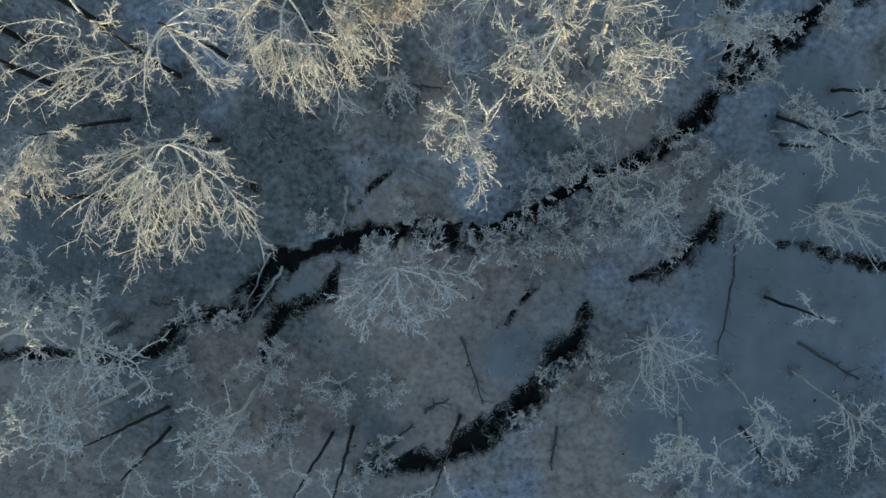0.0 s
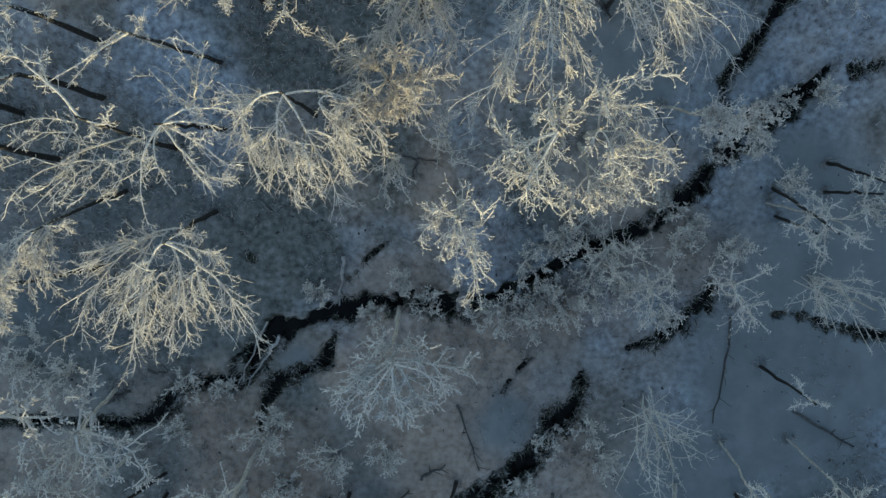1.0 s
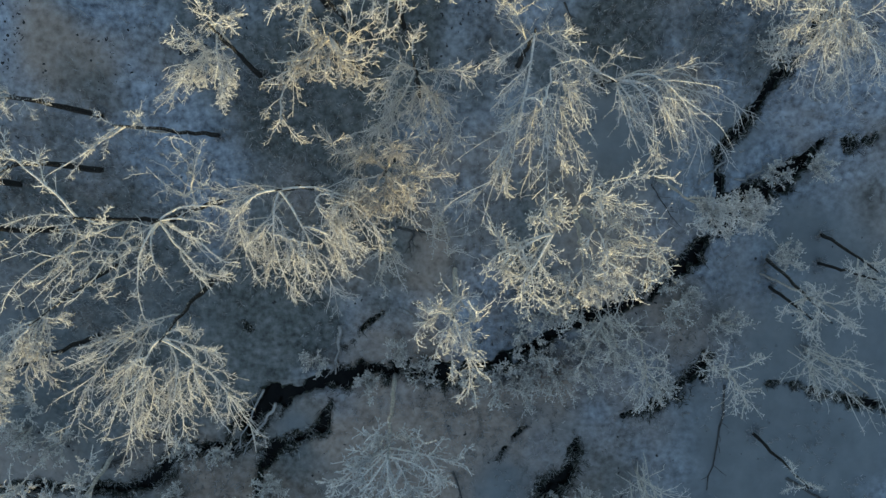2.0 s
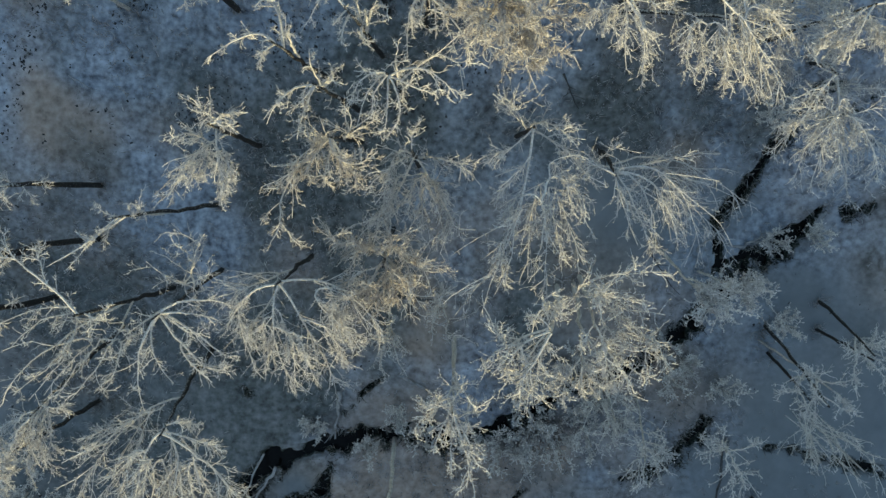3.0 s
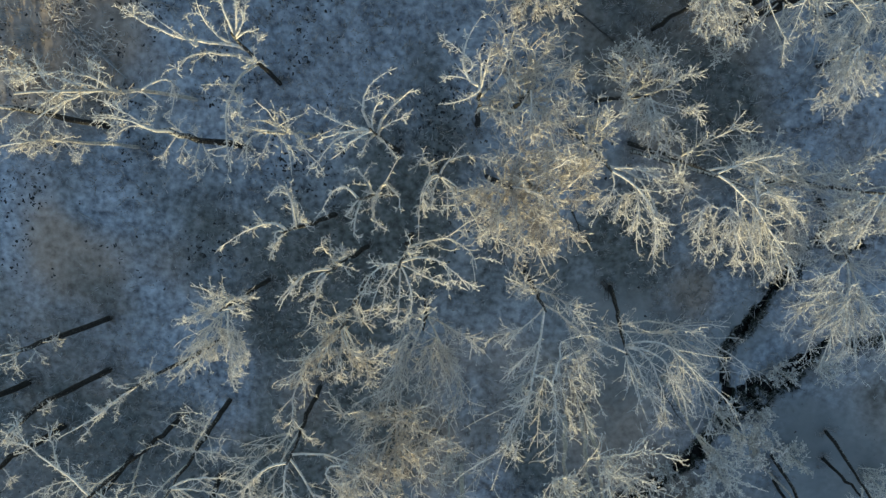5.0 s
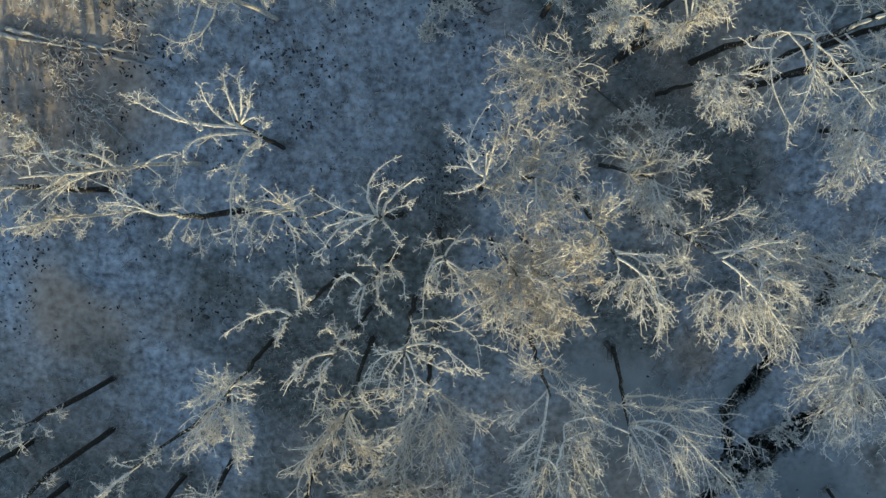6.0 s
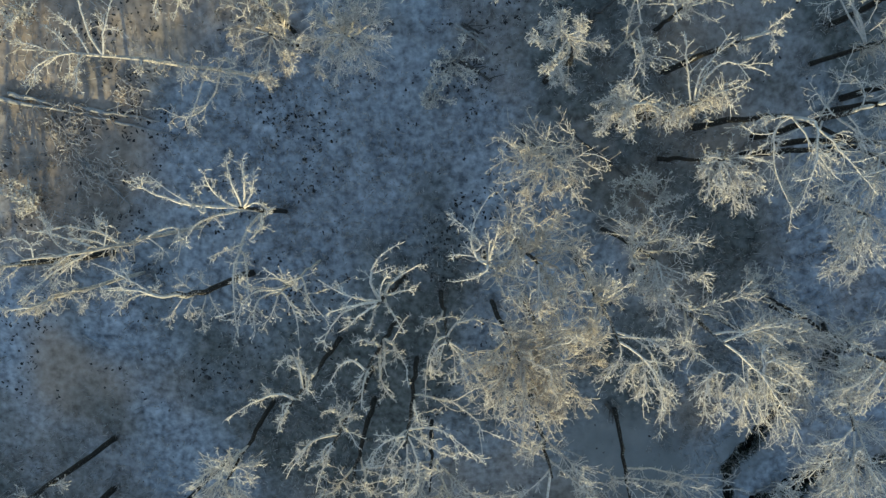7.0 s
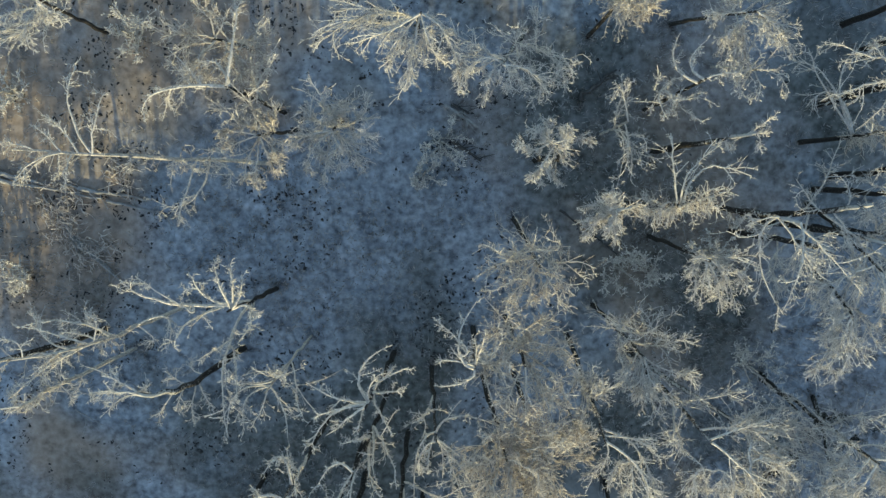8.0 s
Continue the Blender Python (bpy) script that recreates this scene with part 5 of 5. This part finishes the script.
plant("shrub", (-15.29, 18.35), (-15.65, 18.26, 4.51), 0.77)
plant("shrub", (-15.11, 24.84), (-15.17, 24.93, 5.36), 0.88)
plant("shrub", (-10.62, 26.82), (-10.64, 26.79, 5.93), 1.10)
plant("shrub", (3.34, -1.30), (3.24, -1.42, 2.22), 0.72)
plant("shrub", (4.19, -0.93), (4.19, -1.05, 2.36), 0.80)
plant("shrub", (5.11, -0.60), (5.21, -0.72, 2.28), 0.88)
plant("shrub", (5.97, -0.13), (5.87, -0.25, 2.42), 0.72)
plant("shrub", (6.76, 0.40), (6.76, 0.28, 2.37), 0.80)
plant("shrub", (3.70, -1.82), (3.80, -1.94, 2.27), 0.88)


# ---- low growth on the ground ----
def log(name, start, end, thick, mat, label):
    """A fallen stem lying on the ground, with a few broken stubs."""
    rng = np.random.default_rng(int(abs(start[0] * 100)) + 7)
    u = np.linspace(0, 1, 9)
    x, y = start[0] + u * (end[0] - start[0]), start[1] + u * (end[1] - start[1])
    side = rng.normal(0, 0.04, 9)
    x, y = x + side, y - side
    z = np.maximum(slope(x, y), height(x, y)) + thick * 0.7
    line = np.stack([x, y, z], 1)[None]
    skin, sides = tubes(line, [thick], [thick * 0.35], 7)
    skin = skin + rng.normal(0, 0.14, skin.shape) * thick
    thing = new(name, mesh_of(name, skin, sides, mat))
    tagged(thing, label, "log")
    n = 5
    o, t = along(line, np.zeros(n, int), rng.uniform(0.25, 0.95, n))
    d = sideways(rng, t, np.radians(rng.uniform(35, 70, n)))
    d[:, 2] = np.abs(d[:, 2])
    for stub in shoots(rng, o, d, rng.uniform(0.25, 0.7, n), 4, 0.1, 0.15):
        part("stub", mesh_of("stub", *tubes(stub[None], [thick * 0.3], [0.01], 5), mat), thing)


log("fallen_log", (-14.08, 21.16), (-13.26, 18.93), 0.05, RIMED_LOG, "fallen log covered with white rime")
log("fallen_log", (-13.61, 19.85), (-11.77, 18.12), 0.07, RIMED_LOG, "fallen log covered with white rime")
log("fallen_log", (-14.47, 21.35), (-13.79, 20.22), 0.04, RIMED_LOG, "fallen log covered with white rime")
log("fallen_log", (-12.19, 21.16), (-9.68, 20.60), 0.06, RIMED_LOG, "fallen log covered with white rime")
log("fallen_log", (-15.87, 22.03), (-14.13, 21.66), 0.06, RIMED_LOG, "fallen log covered with white rime")
log("fallen_log", (-13.93, 13.18), (-12.97, 12.62), 0.02, RIMED_LOG, "thin fallen branch covered with white rime")
log("fallen_log", (-1.44, 4.66), (-0.05, 4.55), 0.06, STICK, "dark fallen branch lying on the frosted ground")
log("fallen_log", (-0.86, 4.68), (-1.08, 3.92), 0.05, STICK, "dark fallen branch lying on the frosted ground")
log("fallen_log", (-13.57, 21.67), (-12.17, 21.39), 0.05, RIMED_LOG, "fallen log covered with white rime")
log("fallen_log", (-13.70, 20.03), (-12.15, 18.58), 0.05, RIMED_LOG, "fallen log covered with white rime")
log("fallen_log", (12.04, -1.79), (11.54, -6.39), 0.05, STICK, "dark fallen branch lying on the frosted ground")
log("fallen_log", (-6.54, -2.64), (-8.02, -4.68), 0.07, RIMED_LOG, "fallen log covered with white rime")
log("fallen_log", (-7.03, -2.04), (-8.37, -4.63), 0.05, RIMED_LOG, "fallen log covered with white rime")
log("fallen_log", (-3.87, 0.71), (-4.12, -1.29), 0.09, RIMED_LOG, "fallen log covered with white rime")
log("fallen_log", (-1.50, 1.46), (0.02, 0.65), 0.07, RIMED_LOG, "fallen log covered with white rime")
log("fallen_log", (-16.20, 21.89), (-12.31, 21.23), 0.08, RIMED_LOG, "fallen log covered with white rime")
log("fallen_log", (-15.98, 22.13), (-14.19, 21.72), 0.08, RIMED_LOG, "fallen log covered with white rime")
log("fallen_log", (-13.19, 21.62), (-10.58, 21.22), 0.08, RIMED_LOG, "fallen log covered with white rime")
log("fallen_log", (0.00, 24.70), (1.23, 23.94), 0.09, RIMED_LOG, "fallen log covered with white rime")
log("fallen_log", (0.20, 24.80), (0.91, 24.42), 0.06, STICK, "dark fallen branch lying on the frosted ground")
log("fallen_log", (4.18, 21.09), (6.40, 19.45), 0.05, STICK, "dark fallen branch lying on the frosted ground")
log("fallen_log", (4.79, 24.98), (6.04, 26.01), 0.09, STICK, "dark fallen branch lying on the frosted ground")
log("fallen_log", (14.85, -5.80), (17.61, -7.45), 0.07, STICK, "dark fallen branch lying on the frosted ground")
log("fallen_log", (0.85, -5.66), (1.70, -8.50), 0.05, STICK, "dark fallen branch lying on the frosted ground")
log("fallen_log", (4.85, -9.51), (4.65, -11.43), 0.07, STICK, "dark fallen branch lying on the frosted ground")
log("fallen_log", (-12.04, -4.13), (-11.10, -4.11), 0.06, STICK, "dark fallen branch lying on the frosted ground")
log("fallen_log", (-13.88, -5.41), (-12.91, -4.92), 0.12, STICK, "dark fallen branch lying on the frosted ground")
log("fallen_log", (10.50, 6.53), (11.85, 7.65), 0.06, RIMED_LOG, "fallen log covered with white rime")
log("fallen_log", (4.85, 13.39), (5.45, 12.12), 0.04, STICK, "dark fallen branch lying on the frosted ground")
log("fallen_log", (12.04, 6.68), (13.38, 7.27), 0.06, RIMED_LOG, "fallen log covered with white rime")
log("fallen_log", (8.53, 6.58), (9.53, 5.08), 0.03, STICK, "dark fallen branch lying on the frosted ground")
log("fallen_log", (0.28, 23.46), (1.31, 22.77), 0.08, STICK, "dark fallen branch lying on the frosted ground")
log("fallen_log", (6.21, 10.64), (6.57, 10.09), 0.09, STICK, "dark fallen branch lying on the frosted ground")
log("fallen_log", (-7.28, -10.32), (-6.31, -8.81), 0.1, STICK, "dark fallen branch lying on the frosted ground")
log("fallen_log", (-3.13, -11.07), (-1.27, -9.43), 0.1, STICK, "dark fallen branch lying on the frosted ground")
log("fallen_log", (-0.83, -8.84), (0.23, -8.21), 0.08, STICK, "dark fallen branch lying on the frosted ground")



def brush(at, reach, seed):
    """A tangle of fallen rimed twigs on the ground."""
    rng = np.random.default_rng(seed)
    n = int(80 * reach)
    xy = np.array(at) + rng.normal(0, 0.45 * reach, (n, 2))
    az = rng.normal(-0.6, 0.9, n)
    o = np.column_stack([xy, height(xy[:, 0], xy[:, 1]) + rng.uniform(0.02, 0.25, n)])
    d = np.column_stack([np.cos(az), np.sin(az), rng.normal(0.05, 0.2, n)])
    sticks = shoots(rng, o, d, rng.uniform(0.15, 0.5, n), 4, 0.1, 0.22)
    spot, way = along(sticks, np.repeat(np.arange(n), 2), rng.uniform(0.2, 1, 2 * n))
    side = shoots(rng, spot, sideways(rng, way, np.radians(rng.uniform(25, 70, 2 * n))), rng.uniform(0.08, 0.25, 2 * n), 3, 0.05, 0.1)
    me = mesh_of("brush_heap", *joined(tubes(sticks, rng.uniform(0.011, 0.022, n), np.full(n, 0.008), 4), tubes(side, np.full(2 * n, 0.012), np.full(2 * n, 0.005), 3)), FROSTED_BRUSH)
    tagged(new("brush_heap", me), "tangle of fallen brown twigs white with rime", "brush", kind="stuff")


brush((-13.81, 21.21), 0.9, 300)
brush((-13.79, 20.20), 0.8, 301)
brush((-13.24, 19.33), 0.8, 302)
brush((-11.66, 22.15), 0.7, 303)
brush((-12.61, 19.44), 0.6, 304)
brush((-14.16, 20.64), 0.7, 305)


def dead_litter():
    """Dark clumps of dead leaves and sedge showing through the frost of the marsh."""
    rng = np.random.default_rng(77)
    n = 130000
    x, y = rng.uniform(-20, 20, n), rng.uniform(-13, 31, n)
    marsh = ease((y - 9 - 0.1 * x) / 8) * ease((6 - x) / 8) * 0.9 + 0.05
    marsh = marsh + 0.5 * np.exp(-((x + 10.8) ** 2 / 6 + (y - 20.6) ** 2 / 1.5)) + 0.4 * np.exp(-((x - 1.2) ** 2 + (y - 23.4) ** 2) / 2)
    patch = ease(1.7 * waves(x, y, 1.1, 41) + 0.9 * waves(x, y, 3.6, 43) - 0.12)
    keep = (rng.uniform(0, 1, n) < marsh * patch) & (creek_share(x, y) < 0.1)
    x, y = x[keep], y[keep]
    n, k = len(x), 8
    size = 0.022 + 0.10 * rng.uniform(0, 1, n) ** 2.6
    a = np.arange(k) * 2 * math.pi / k
    rim = size[:, None] * rng.uniform(0.25, 1.5, (n, k))
    turn, slim = rng.uniform(0, math.pi, (n, 1)), rng.uniform(0.3, 0.9, (n, 1))
    along_x, across = rim * np.cos(a), rim * np.sin(a) * slim
    px, py = x[:, None] + along_x * np.cos(turn) - across * np.sin(turn), y[:, None] + along_x * np.sin(turn) + across * np.cos(turn)
    foot = np.stack([px, py, height(px.ravel(), py.ravel()).reshape(n, k) - 0.02], -1)
    peak = np.stack([x, y, height(x, y) + size * 0.35], -1)
    v = np.concatenate([foot, peak[:, None]], 1).reshape(-1, 3)
    i, j = np.meshgrid(np.arange(n), np.arange(k), indexing="ij")
    q = np.stack([i * (k + 1) + j, i * (k + 1) + (j + 1) % k, i * (k + 1) + k], -1).reshape(-1, 3)
    tagged(new("leaf_litter", mesh_of("leaf_litter", v, q, LITTER, False)), "dark clumps of dead sedge poking through frost", "litter", kind="stuff")


dead_litter()


def bank_sedge():
    """Tussocks of dark and rimed sedge that hang over the edges of the water."""
    rng = np.random.default_rng(88)
    n = 800000
    x, y = rng.uniform(-20, 20, n), rng.uniform(-13, 15, n)
    share = creek_share(x, y)
    keep = (share > 0.01) & (share < 0.65) & (rng.uniform(0, 1, n) < 1.05 - share) & (waves(x, y, 1.3, 91) + rng.normal(0, 0.3, n) > -0.15)
    x, y = x[keep], y[keep]
    n, blades = len(x), 5
    z = height(x, y)
    o = np.repeat(np.column_stack([x, y, z]), blades, 0) + np.column_stack([rng.normal(0, 0.05, (n * blades, 2)), np.zeros(n * blades)])
    d = np.column_stack([rng.normal(0, 1.0, (n * blades, 2)), np.ones(n * blades)])
    tall = rng.uniform(0.05, 0.17, n * blades)[:, None]
    w = rng.normal(0, 1, (n * blades, 2))
    w = np.column_stack([w / np.linalg.norm(w, axis=1, keepdims=True) * 0.019, np.zeros(n * blades)])
    v = np.stack([o - w, o + w, o + d * tall], 1).reshape(-1, 3)
    q = np.arange(len(v)).reshape(-1, 3)
    tagged(new("bank_sedge", mesh_of("bank_sedge", v, q, SEDGES, False)), "dark and frosted sedge overhanging the creek banks", "sedge", kind="stuff")


bank_sedge()


def frosted_grass():
    """Rimed blades of dead grass, too many to count."""
    rng = np.random.default_rng(21)
    n = 34000
    x, y = rng.uniform(-20, 20, n), rng.uniform(-13, 31, n)
    keep = (creek_share(x, y) < 0.15) & (waves(x, y, 0.35, 31) + rng.normal(0, 0.3, n) > 0.9 * cover(x, y)[2])
    at = np.repeat(np.array(feet), 16, 0) + rng.normal(0, 0.2, (16 * len(feet), 2))
    x, y = np.concatenate([x[keep], at[:, 0]]), np.concatenate([y[keep], at[:, 1]])
    z = height(x, y)
    n, blades = len(x), 6
    o = np.repeat(np.column_stack([x, y, z]), blades, 0) + np.column_stack([rng.normal(0, 0.07, (n * blades, 2)), np.zeros(n * blades)])
    d = np.column_stack([rng.normal(0, 0.5, (n * blades, 2)), np.ones(n * blades)])
    tall = rng.uniform(0.06, 0.28, n * blades)[:, None]
    w = rng.normal(0, 1, (n * blades, 2))
    w = np.column_stack([w / np.linalg.norm(w, axis=1, keepdims=True) * 0.016, np.zeros(n * blades)])
    v = np.stack([o - w, o + w, o + d * tall], 1).reshape(-1, 3)
    q = np.arange(len(v)).reshape(-1, 3)
    tagged(new("frosted_grass", mesh_of("frosted_grass", v, q, GRASS, False)), "sparse dead grass blades white with frost", "grass", kind="stuff")


frosted_grass()
